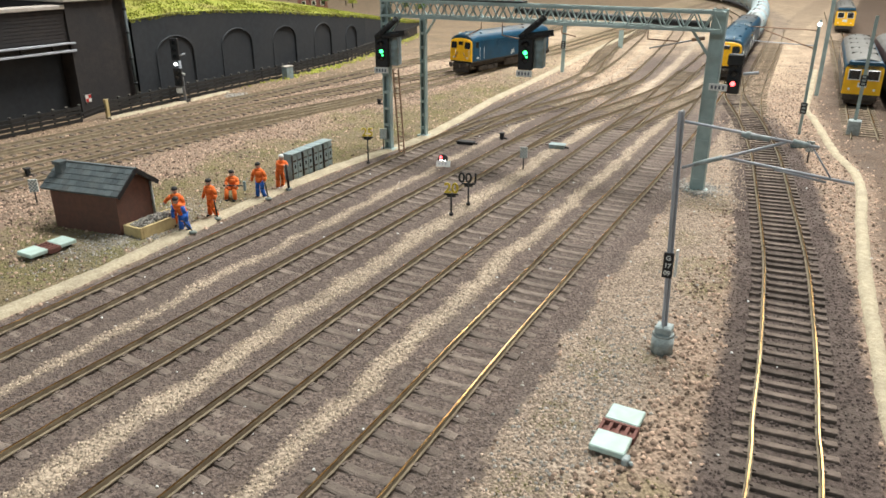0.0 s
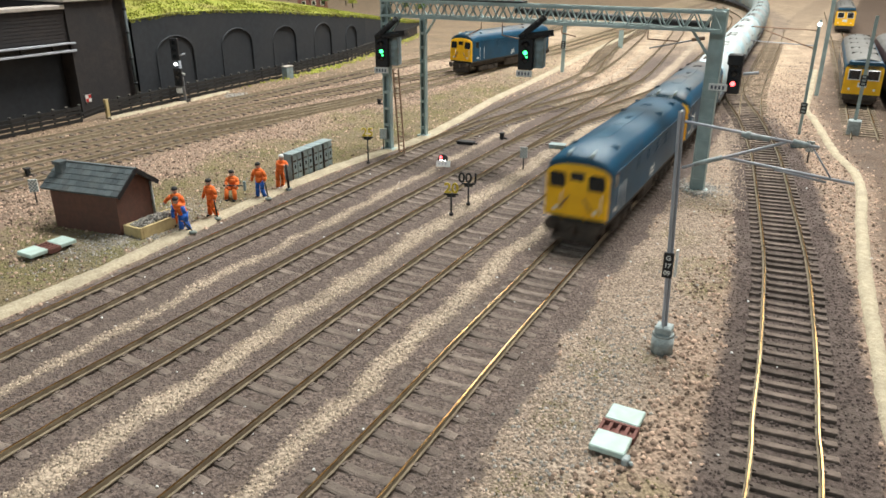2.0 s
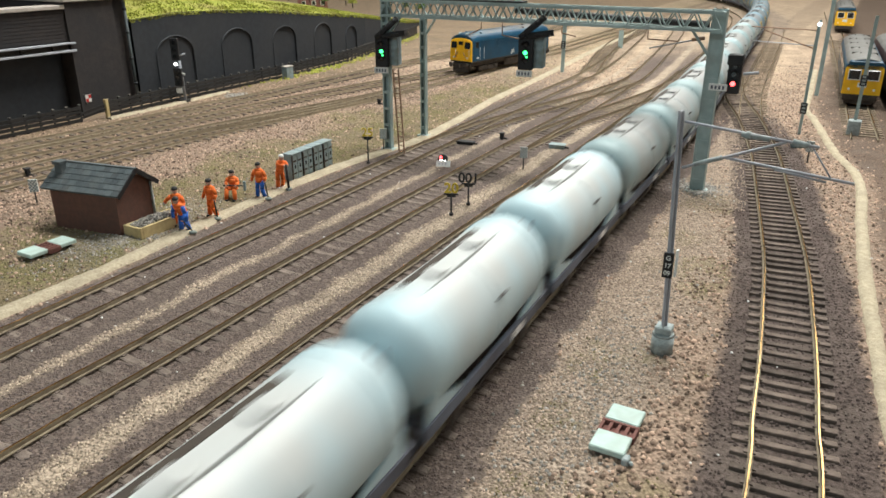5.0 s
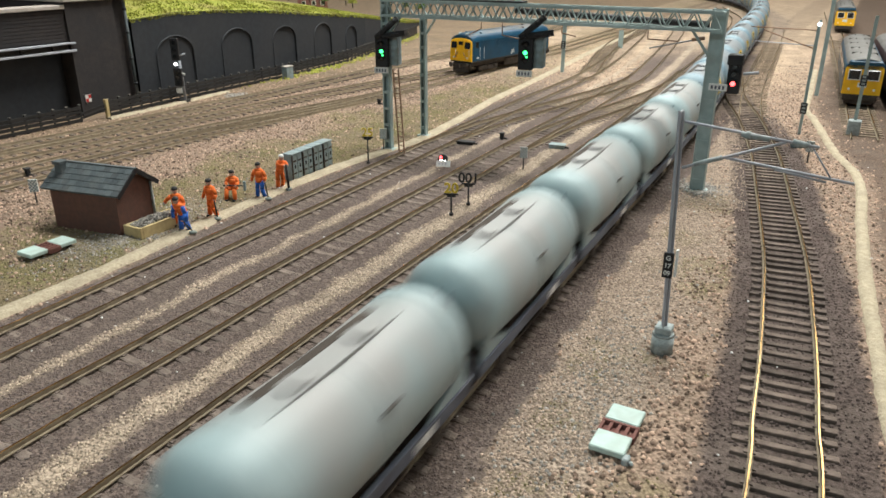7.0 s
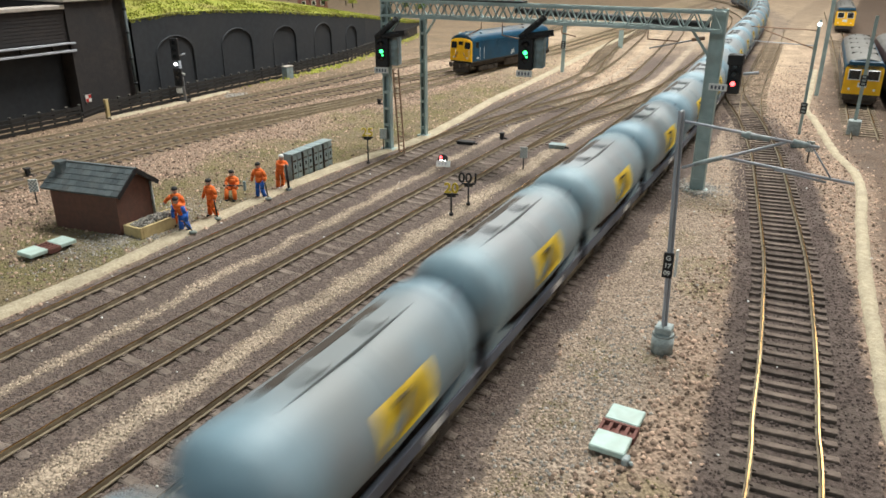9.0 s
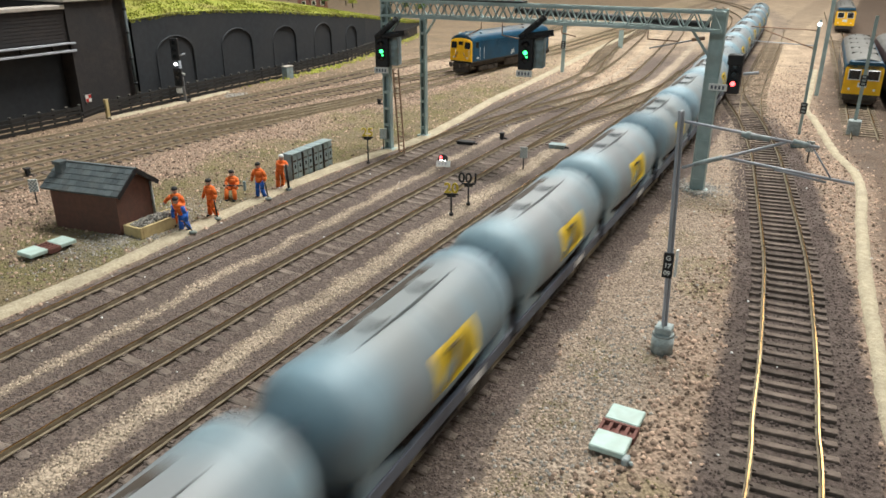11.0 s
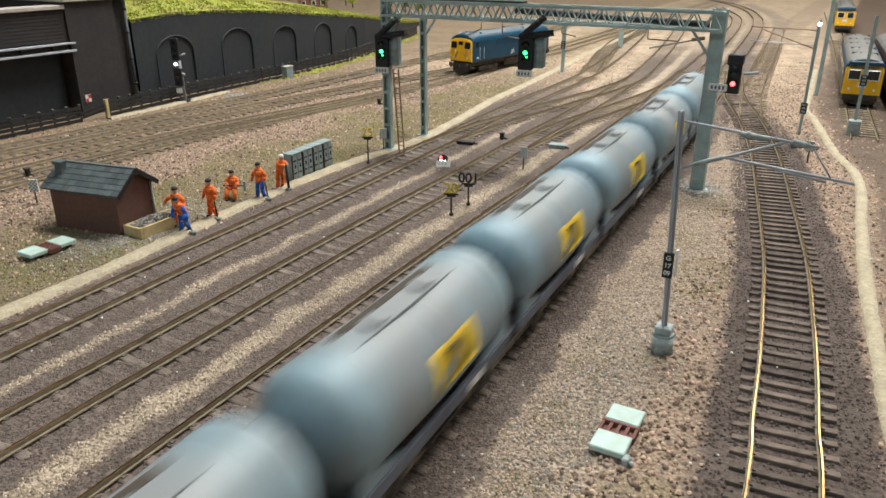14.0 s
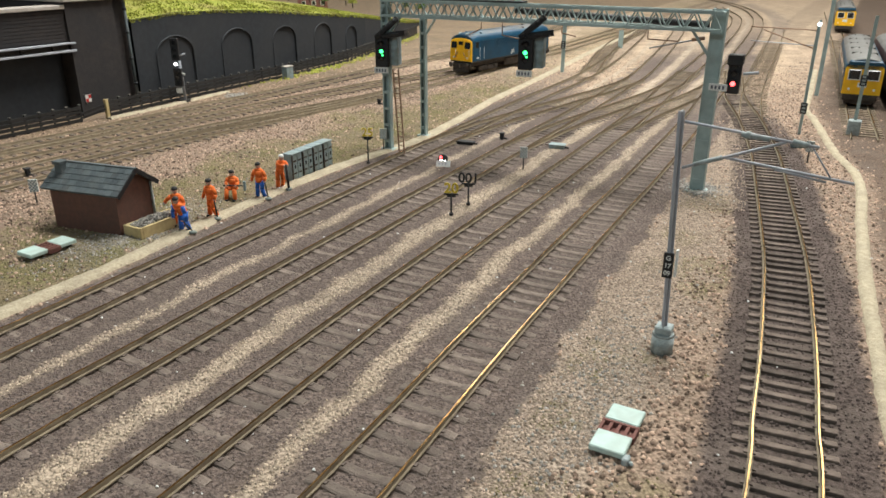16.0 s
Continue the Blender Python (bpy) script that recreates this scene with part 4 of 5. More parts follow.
# ---- toy track workers, one mesh each ----
def worker(x, y, rz, trousers, hat, pose_kind, label, sleeves=0):
    bm = B()
    o, bl, sk, w, k, g = range(6)
    leg = bl if trousers else o
    hip = 6.5 if pose_kind == "sit" else 11.5
    for s in (-1, 1):
        a = (s * 1.5, 0, hip)
        kn = (s * 2.4, -6.0, 7.4) if pose_kind == "sit" else (s * 1.9, -0.8 - 0.4 * s, 6.2)
        ft = (s * 2.8, -7.0, 1.0) if pose_kind == "sit" else (s * 2.1, 0.4 + 0.6 * s, 1.0)
        rod(bm, a, kn, 1.55, 8, 1.35, leg)
        rod(bm, kn, ft, 1.35, 8, 1.25, leg)
        box(bm, s * 2.1 - 1.0, ft[1] - 2.4, 0, s * 2.1 + 1.0, ft[1] + 1.2, 1.3, 0.3, k if hat != w else w)
    lean = {"up": -0.4, "bend": -4.0, "hold": -1.0, "side": -0.2, "sit": -0.8, "lean": -2.6}[pose_kind]
    ch = (0, lean, hip + 6.7 - (1.8 if pose_kind == "bend" else 0))
    rod(bm, (0, 0, hip - 0.7), (0, lean * 0.5, hip + 3.0), 2.5, 10, 2.6, o)
    rod(bm, (0, lean * 0.5, hip + 2.7), ch, 2.6, 10, 2.9, o)
    ball(bm, ch, 3.1, 2.2, 1.5, o)
    hd = Vector(ch) + Vector((0, lean * 0.3 - 0.2, 3.3))
    ball(bm, hd, 1.6, 1.75, 2.0, sk)
    ball(bm, hd + Vector((0, 0, 0.9)), 1.8, 2.0, 1.4, hat)
    hand = {"up": [(-4.2, -2.5, 11.5), (4.4, -2.0, 11.8)], "bend": [(-2.0, -6.5, 9.5), (3.0, -6.0, 8.5)], "hold": [(-3.0, -4.2, 12.5), (3.5, -4.4, 12.0)], "side": [(-6.5, -1.0, 14.0), (4.0, -3.0, 11.0)], "sit": [(-2.6, -5.4, 9.6), (3.4, -5.6, 9.4)], "lean": [(-1.2, -7.6, 17.0), (2.0, -7.2, 16.5)]}[pose_kind]
    for s, hp in zip((-1, 1), hand):
        sh = Vector(ch) + Vector((s * 2.8, 0, -0.3))
        el = sh.lerp(Vector(hp), 0.5) + Vector((s * 0.9, 0.8, -0.5))
        rod(bm, sh, el, 1.2, 8, 1.05, sleeves)
        rod(bm, el, hp, 1.05, 8, 0.85, sleeves)
        ball(bm, hp, 0.8, mi=w if pose_kind == "side" else sk, seg=8)
    if pose_kind == "hold":
        rod(bm, (-3.4, -4.3, 12.4), (7.5, -4.6, 12.2), 0.45, 6, mi=k)
        box(bm, 6.8, -5.0, 9.5, 8.2, -4.2, 14.5, 0.1, g)
    elif pose_kind == "sit":
        rod(bm, (-4.5, -5.6, 9.6), (9.0, -5.8, 9.8), 0.45, 6, mi=k)
        box(bm, 8.6, -6.6, 6.8, 10.0, -5.0, 12.8, 0.1, g)
    elif pose_kind == "lean":
        rod(bm, (0.4, -7.6, 17.4), (1.0, -8.0, 1.0), 0.8, 8, mi=k)
        box(bm, -0.6, -9.2, 0, 2.6, -6.8, 1.6, 0.2, g)
    elif pose_kind in ("bend", "up"):
        rod(bm, hand[1], (6.5, -3.0, 1.5), 0.45, 6, mi=k)
        ball(bm, (6.8, -3.2, 1.0), 2.6, 1.8, 1.0, g, 8)
    part_ob = part("toy_worker", bm, [M["orange"], M["bluecloth"], M["skin"], M["white"], M["black"], M["cabgrey"]])
    part_ob.matrix_basis = place(x, y, -0.1, rz)
    tagged(part_ob, label, "figurine", "toy track workers")


worker(-323, 268, 30, False, 4, "side", "painted toy worker in orange overalls behind the bin")
worker(-314, 264, 15, True, 4, "bend", "painted toy worker in orange vest with bright blue sleeves and trousers", 1)
worker(-318, 289, 0, False, 4, "up", "painted toy worker in full orange overalls standing")
worker(-333, 322, 25, False, 4, "sit", "painted toy worker in orange overalls sitting with a hammer")
worker(-318, 330, 15, True, 4, "up", "painted toy worker in orange jacket and blue trousers with shovel")
worker(-321, 352, 75, False, 3, "lean", "painted toy worker in orange with white helmet leaning on bar")


# ---- black retaining wall, building and bridge ----
WALL = [(-640, 507, 83), (-641, 560, 86), (-642, 620, 85), (-644, 690, 81), (-646, 750, 75), (-662, 860, 64), (-690, 980, 52), (-740, 1120, 36), (-800, 1280, 17), (-840, 1400, 8)]
WS = np.array([0.0] + list(np.cumsum([math.dist(a[:2], b[:2]) for a, b in zip(WALL, WALL[1:])])))


def wall_at(s):
    return [float(np.interp(s, WS, [w[i] for w in WALL])) for i in range(3)]


def build_retaining_wall():
    t = tagged(new("wall_retaining"), "black brick retaining wall with blind arches", "wall", kind="structure")
    bm = B()
    arches = [(52, 25, 44), (146, 25, 44), (233, 23, 41), (326, 23, 37), (420, 20, 28)]
    depth = 1.6

    def P(s, z, back=0.0):
        x, y, _ = wall_at(s)
        return bm.verts.new((x - back, y, z))

    def quad(*v):
        bm.faces.new(v)
    s = 0.0
    for c, half, spring in arches:
        quad(P(s, -2), P(c - half, -2), P(c - half, wall_at(c - half)[2]), P(s, wall_at(s)[2]))
        pts = [(c - half, 0.0)] + [(c - half * math.cos(a), spring + min(half, 17 * half / 24) * math.sin(a)) for a in [math.pi * i / 14 for i in range(15)]] + [(c + half, 0.0)]
        for (s0, z0), (s1, z1) in zip(pts, pts[1:]):
            if abs(s1 - s0) > 0.01:
                quad(P(s0, z0), P(s1, z1), P(s1, wall_at(s1)[2]), P(s0, wall_at(s0)[2]))
            quad(P(s0, z0), P(s0, z0, depth), P(s1, z1, depth), P(s1, z1))
        s = c + half
        pb = B()
        pb.faces.new([pb.verts.new((wall_at(v)[0] - depth, wall_at(v)[1], z)) for v, z in ((c - half, -2), (c + half, -2), (c + half, spring + 18), (c - half, spring + 18))])
        part("arch_panel", pb, M["brick_dark"], t)
    ss = [s] + [v for v in WS if v > s]
    for a, b in zip(ss, ss[1:]):
        quad(P(a, -2), P(b, -2), P(b, wall_at(b)[2]), P(a, wall_at(a)[2]))
    bmesh.ops.recalc_face_normals(bm, faces=bm.faces)
    body = part("wall_face", bm, M["brick_dark"], t)
    for c, half, spring in arches:
        h2 = min(half, 17 * half / 24)
        way = [(c - half, 0.0), (c - half, spring * 0.5)] + [(c - half * math.cos(a), spring + h2 * math.sin(a)) for a in [math.pi * q / 24 for q in range(25)]] + [(c + half, spring * 0.5), (c + half, 0.0)]
        rings = []
        for v, z in way:
            out = Vector(((v - c) / half, max(0.0, z - spring) / h2)).normalized()
            ring = []
            for r, lift in ((-0.2, -0.6), (-0.2, 0.6), (0.4, 1.0), (1.1, 1.0), (1.7, 0.5), (1.7, -0.6)):
                x, y, _ = wall_at(v + out.x * r)
                ring.append((x + lift, y, z + out.y * r))
            rings.append(ring)
        rb = B()
        loft(rb, rings, smooth=False)
        bmesh.ops.recalc_face_normals(rb, faces=rb.faces)
        part("arch_moulding", rb, M["brick_dark"], body)
    back = B()
    loft(back, [[(wall_at(v)[0] - 1.0, wall_at(v)[1], wall_at(v)[2] - 0.5), (wall_at(v)[0] - 14, wall_at(v)[1], wall_at(v)[2] - 0.5), (wall_at(v)[0] - 14, wall_at(v)[1], -2)] for v in WS], closed=False, caps=False)
    part("wall_back", back, M["brick_dark"], t)


build_retaining_wall()


def build_bank():
    bm = B()
    rings = []
    for i in range(60):
        s = WS[-1] * i / 59
        x, y, z = wall_at(s)
        fade = 1 - 0.75 * (s / WS[-1])
        ring = []
        for k, (dx, dz) in enumerate(((0.5, -0.8), (-2, 1.0), (-14, 3.5), (-34, 9), (-70, 16), (-120, 24), (-260, 34))):
            n = noise.noise((x / 30 + dx / 25, y / 22, k)) * (1.4 if k < 2 else 4)
            ring.append((x + dx, y + dx * 0.15, z + dz * fade + n))
        rings.append(ring)
    loft(bm, rings, closed=False, caps=False)
    bmesh.ops.recalc_face_normals(bm, faces=bm.faces)
    tagged(part("grass_bank", bm, M["moss"]), "bright yellow-green grass bank above the retaining wall", "grass", kind="structure")
    rng = random.Random(8)
    bm = B()
    for _ in range(14000):
        s = WS[-1] * rng.random()
        x, y, z = wall_at(s)
        d = rng.random() ** 1.8 * 75
        z = z + (1 - 0.75 * s / WS[-1]) * float(np.interp(d, [0, 2, 14, 34, 70, 120], [-0.8, 1, 3.5, 9, 16, 24]))
        if d < 3:
            z -= rng.random() * 2.5
        h, w = rng.uniform(0.5, 2.0), rng.uniform(0.5, 1.4)
        a = rng.random() * 6.28
        px_, py_ = x - d + 0.8, y - d * 0.15
        v = [bm.verts.new((px_ + math.cos(a) * w, py_ + math.sin(a) * w, z - 0.8)), bm.verts.new((px_ - math.cos(a) * w, py_ - math.sin(a) * w, z - 0.8)), bm.verts.new((px_ + rng.uniform(-1.2, 1.2), py_ + rng.uniform(-1.2, 1.2), z + h))]
        bm.faces.new(v)
    tagged(part("bank_grass", bm, M["moss"]), "tufts of bright green static grass", "grass", kind="stuff")
    for k in range(16):
        t = thing("garden_bush", place(-690 - rng.random() * 130, 560 + k * 45 + rng.random() * 20, float(np.interp(560 + k * 45, [500, 750, 1280], [98, 92, 34])) + 6), "small leafy bush on the grass bank", "bush", "bushes on the bank")
        bm = B()
        for _ in range(260):
            v = Vector((rng.gauss(0, 1), rng.gauss(0, 1), rng.gauss(0, 1))).normalized() * rng.uniform(3, 9)
            v.z = abs(v.z) * 1.1
            q = Euler((rng.random() * 6, rng.random() * 6, rng.random() * 6)).to_matrix()
            bm.faces.new([bm.verts.new(v + q @ Vector(c)) for c in ((-0.9, -0.5, 0), (0.9, -0.5, 0), (0, 1.2, 0))])
        part("foliage", bm, M["leaf"] if k % 3 else M["moss"], t)
        part("stem", rod(B(), (0, 0, -8), (0, 0, 6), 0.8, 6), M["fence"], t)


build_bank()


def build_bridge_building():
    t = thing("bridge_building", place(0, 0), "dark brick building carried on a steel girder over an opening", "building")
    pier = part("pier", box(box(B(), -760, 437, -2, -638, 488, 103), -760, 488, -2, -646, 507.5, 103), M["brick_brown"], t, "dark brown brick pier")
    part("coping", box(B(), -764, 434, 103, -634, 512, 106.5, 0.5), M["stone_cope"], pier, "pale stone coping")
    part("downpipe", rod(B(), (-641, 503, -1), (-641, 503, 102), 1.5, 10), M["slate"], pier)
    for z in (20, 45, 70, 92):
        part("pipe_collar", rod(B(), (-641, 503, z), (-641, 503, z + 2), 2.1, 10), M["brick_dark"], pier)
    par = part("parapet", box(B(), -652, 60, 68, -641, 437, 97), M["brick_brown"], t, "dark brown brick parapet")
    for i in range(9):
        z = 69.5 + i * 3.0
        part("brick_course", box(B(), -641.2, 60, z, -640.4, 437, z + 2.5), M["brick_brown"], par)
    part("coping", box(B(), -655, 60, 97, -637, 437, 100.5, 0.5), M["stone_cope"], par, "pale stone coping")
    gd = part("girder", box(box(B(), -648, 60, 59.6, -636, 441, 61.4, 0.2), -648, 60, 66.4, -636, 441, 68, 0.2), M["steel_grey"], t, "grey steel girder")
    # web and stiffeners coloured dark for the shade between the flanges
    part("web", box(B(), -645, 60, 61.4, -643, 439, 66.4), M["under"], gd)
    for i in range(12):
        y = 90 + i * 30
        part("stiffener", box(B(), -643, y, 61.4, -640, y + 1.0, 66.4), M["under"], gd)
    part("deck", box(B(), -800, 60, 61.7, -649, 437, 68), M["brick_dark"], t)
    part("back_wall", box(B(), -664, 60, -2, -656, 437, 61.5), M["brick_dark"], t, "blue-black recessed wall")
    up = part("upper_wall", box(B(), -770, 60, 68, -760, 437, 200), M["redbrick"], t, "red brick upper wall")
    for i in range(8):
        y = 80 + i * 46
        w = part("window", box(B(), -760, y, 98, -757.5, y + 24, 150, 0.3), M["white"], up)
        part("pane", box(B(), -757.6, y + 2, 100, -757, y + 22, 148), M["glass"], w)
    board = part("notice_board", box(B(), -637.9, 441.5, 12, -637.2, 447.5, 19, 0.1), M["white"], t)
    for yy, z in ((444.6, 15.6), (441.7, 12.2)):
        part("chequer", box(B(), -637.25, yy, z, -637.0, yy + 2.8, z + 3.2), M["red_plain"], board)


M["red_plain"] = mat("red_paint", (0.55, 0.04, 0.03), (0.45, 0.03, 0.025), size=3, rough=0.6)
build_bridge_building()


def plank(bm, a, b, z, h):
    """An upright board from a to b in plan, on the track side of the posts."""
    lo = [bm.verts.new((p.x + dx, p.y, z)) for p, dx in ((a, 0.8), (b, 0.8), (b, 1.6), (a, 1.6))]
    hi = [bm.verts.new((v.co.x, v.co.y, z + h)) for v in lo]
    bm.faces.new(lo), bm.faces.new(hi)
    for i in range(4):
        bm.faces.new((lo[i], lo[(i + 1) % 4], hi[(i + 1) % 4], hi[i]))
    bmesh.ops.recalc_face_normals(bm, faces=bm.faces)
    return bm


def build_fence(points, posts_every, h, label, pale=True):
    t = thing("timber_fence", place(0, 0), label, "fence", "timber fences")
    line = spline(points, posts_every)
    for i, p in enumerate(line):
        part("post", box(B(), p.x - 0.8, p.y - 0.9, -1, p.x + 0.8, p.y + 0.9, h + 1.2, 0.2), M["fence"], t)
        if pale:
            part("post_cap", box(B(), p.x - 0.9, p.y - 1.0, h + 1.2, p.x + 0.9, p.y + 1.0, h + 2.0), M["post_old"], t)
    for a, b in zip(line, line[1:]):
        for z in (0.12, 0.4, 0.66, 0.92):
            part("rail_board", plank(B(), a, b, h * z - 1.45, 2.9), M["fence"], t)
    return t


build_fence([(-618, 250), (-617, 345), (-616.5, 420)], 13, 14, "black tarred timber fence below the bridge")
build_fence(FENCE_LINE, 13, 14.5, "black tarred timber fence along the retaining wall")
t = thing("gate_post", place(-612, 444), "pale weathered square gate post by the fence", "post")
part("shaft", box(B(), -1.6, -1.6, -1, 1.6, 1.6, 17, 0.3), M["timber"], t)
part("fallen_rail", bar(B(), (-5, -24, 3), (0, -1, 8), 1.0, 2.0), M["fence"], t)
part("fallen_rail", bar(B(), (-5, -24, 7), (0, -1, 12), 1.0, 2.0), M["fence"], t)

t = thing("relay_cabinet", place(-617, 706), "pale grey-green cabinet standing at the fence", "cabinet")
part("body", box(B(), -3, -6, -0.5, 5, 6, 14, 0.4), M["cabgrey"], t)
part("lid", box(B(), -3.6, -6.6, 14, 5.6, 6.6, 15, 0.3), M["stone_cope"], t)


def build_post_signal(x, y):
    t = thing("colour_light_signal", place(x, y, 0, 20), "dark two-head signal on a pale post by the wall", "railway signal", "colour light signals")
    part("post", rod(B(), (3, 2, -1), (1, 2, 58), 1.3, 10), M["steel_grey"], t)
    part("base", box(B(), -4, -2, -0.5, 7, 6, 2.0, 0.3), M["black"], t)
    for z0, z1 in ((42, 64), (16, 34)):
        hd = part("head", box(B(), -5, -1.5, z0, 3.5, 2, z1, 0.4), M["black"], t)
        for z in np.linspace(z0 + 4, z1 - 4, 3):
            part("lens", rod(B(), (-0.8, -1.4, z), (-0.8, -2.6, z), 2.2, 12), M["glass"], hd)
    part("lens", rod(B(), (-0.8, -1.6, 38.5), (-0.8, -2.8, 38.5), 1.7, 12), M["white_lamp"], t, "lit white lens")
    part("blank_plate", box(B(), -4, -2, 9, 2, -1.2, 14), M["white"], t)
    part("side_bracket", rod(B(), (1, 1, 46), (9, 1, 49), 0.8, 8), M["steel_grey"], t)
    part("side_bracket", rod(B(), (1, 1, 30), (6, 1, 28), 0.8, 8), M["white"], t)


build_post_signal(-612, 534)


# ---- house beyond the bank ----
def build_house(x, y, z, rz):
    t = thing("brick_house", place(x, y, z, rz), "small red brick house among greenery on the bank", "house")
    w = part("wall", box(B(), -30, -22, -30, 30, 22, 34), M["redbrick"], t)
    bm = B()
    loft(bm, [[(s, -26, 32), (s, 26, 32), (s, 0, 54)] for s in (-33, 33)], smooth=False)
    bmesh.ops.recalc_face_normals(bm, faces=bm.faces)
    part("roof", bm, M["slate"], t)
    for xx in (-18, 2, 20):
        for zz in (4, 20):
            wi = part("window", box(B(), xx - 4, -22.6, zz, xx + 4, -21.5, zz + 9, 0.2), M["white"], t)
            part("pane", box(B(), xx - 3.2, -22.8, zz + 0.8, xx + 3.2, -22.4, zz + 8.2), M["glass"], wi)
    part("chimney", box(B(), 18, -4, 40, 26, 4, 64, 0.5), M["redbrick"], t)


build_house(-1010, 1250, 40, 40)
build_house(-960, 1010, 70, 30)


# ---- far masts, wires and hall ----
def build_pole(x, y, h, label, block=True, plate=0.0, lamp=False, w=2.6):
    t = thing("overhead_line_mast", place(x, y), label, "mast", "overhead line masts")
    if block:
        part("base_block", box(B(), -5, -5, -1, 5, 5, 12, 0.6), M["concrete"], t)
    for s in (-1.2, 1.2):
        part("flange", box(B(), -w / 2, s - 0.3, 0, w / 2, s + 0.3, h), M["steel_green"], t)
    part("web", box(B(), -0.4, -1.2, 0, 0.4, 1.2, h), M["steel_green"], t)
    if plate:
        pl = part("structure_plate", box(B(), -2.6, -2.4, plate, 2.6, -1.6, plate + 9), M["black"], t)
        for k in range(3):
            part("mark", box(B(), -1.4, -2.5, plate + 1 + k * 2.8, 1.4, -2.38, plate + 2.6 + k * 2.8), M["concrete"], pl)
    if lamp:
        part("lamp_head", ball(B(), (1, -2, h + 1.4), 2.0, 1.7, 1.7), M["white_lamp"], t, "glowing white lamp")
    return t


build_pole(4, 712, 97, "grey-green mast on a concrete block beside the siding", True, 41)
build_pole(-36, 689, 88, "thin grey-green mast beside the pale path", False, 18, False, 2.2)
p2 = build_pole(-37, 896, 112, "tall grey-green mast beyond the siding", False, 0, False, 4.0)
part("cantilever_arm", rod(B(), (0, 0, 104), (40, 6, 116), 0.8, 8), M["steel_grey"], p2)
build_pole(-44, 832, 78, "short post carrying a bright white lamp", False, 0, True, 1.6)
build_pole(-338, 919, 66, "grey-green mast beside the sandy path", False, 30, False, 4.0)
build_pole(-347, 1206, 28, "short grey post far along the line", False, 0, False, 7.0)
pw = build_pole(-52, 1010, 70, "grey mast with registration arms over the siding", False)
part("registration_arm", rod(B(), (0, 0, 58), (-75, -10, 60), 0.7, 8), M["copper"], pw)
part("registration_arm", rod(B(), (0, 0, 36), (-60, -10, 57), 0.7, 8), M["copper"], pw)
part("registration_arm", rod(B(), (0, 0, 40), (-75, 5, 42), 0.6, 8), M["steel_grey"], pw)
hang = thing("registration_arms", place(0, 0), "brown wire registration arms hanging from the gantry", "wires")
for a, b, c in (((-262, 527, 98), (-262, 527, 90), (-272, 527, 85)), ((-244, 527, 98), (-244, 527, 86), (-229, 527, 84)), ((-133, 527, 98), (-133, 527, 89), (-112, 527, 88.5)), ((-196, 527, 98), (-196, 527, 90), (-185, 527, 88))):
    part("dropper", rod(rod(B(), a, b, 0.35, 6), b, c, 0.5, 6), M["copper"], hang)
part("steady_arm", rod(B(), (-131, 527, 83), (-95, 527, 91.5), 0.5, 8), M["steel_grey"], hang)
part("insulator", rod(B(), (-103, 527, 90), (-95, 527, 91.5), 1.2, 8), M["copper"], hang)


def build_hall():
    for nm, b in (("wall_north", (-6.0, 7.5, -1.0, 6.0, 7.6, 4.0)), ("wall_south", (-6.0, -5.1, -1.0, 6.0, -5.0, 4.0)), ("wall_east", (6.0, -5.1, -1.0, 6.1, 7.6, 4.0)), ("wall_west", (-6.1, -5.1, -1.0, -6.0, 7.6, 4.0)), ("ceiling", (-6.1, -5.1, 4.0, 6.1, 7.6, 4.1))):
        o = part(nm, box(B(), *[v * 1000 for v in b]), M["hall"])
        tagged(o, "plain warm-toned exhibition hall surface", "wall" if nm != "ceiling" else "ceiling", kind="structure")


build_hall()



# ---- rolling stock ----
def body_ring(y, w, zb, zs, zt, k=9):
    """A body section: straight sides from zb to zs, a curved roof to zt."""
    pts = [(-w / 2, y, zb), (-w / 2, y, zs)]
    for i in range(1, k):
        a = math.pi * (1 - i / k)
        pts.append((w / 2 * math.cos(a), y, zs + (zt - zs) * math.sin(a) ** 0.8))
    return pts + [(w / 2, y, zs), (w / 2, y, zb)]


def wheelset(t, y, r, gauge=9.6):
    bm = B()
    for s in (-1, 1):
        rod(bm, (s * (gauge - 1.0), y, r + 3), (s * (gauge + 1.2), y, r + 3), r, 20)
    rod(bm, (-gauge, y, r + 3), (gauge, y, r + 3), 1.0, 8)
    return part("wheelset", bm, M["under"], t)


def bogie(t, yc, name="bogie"):
    b = part(name, box(B(), -12.4, yc - 18, 8.5, 12.4, yc + 18, 10.5), M["under"], t)
    for s in (-1, 1):
        part("side_frame", box(B(), s * 13.5 - 1, yc - 21, 5, s * 13.5 + 1, yc + 21, 11, 0.5), M["under"], b)
    part("bolster", box(B(), -13, yc - 5, 6, 13, yc + 5, 12), M["under"], b)
    for s in (-1, 1):
        for dy in (-15, 0.0, 15):
            part("axle_box", box(B(), s * 14.2 - 1.2, yc + dy - 3, 5.5, s * 14.2 + 1.2, yc + dy + 3, 10.5, 0.5), M["under"], b)
    for dy in (-14, 14):
        wheelset(b, yc + dy, 6.6)
    return b


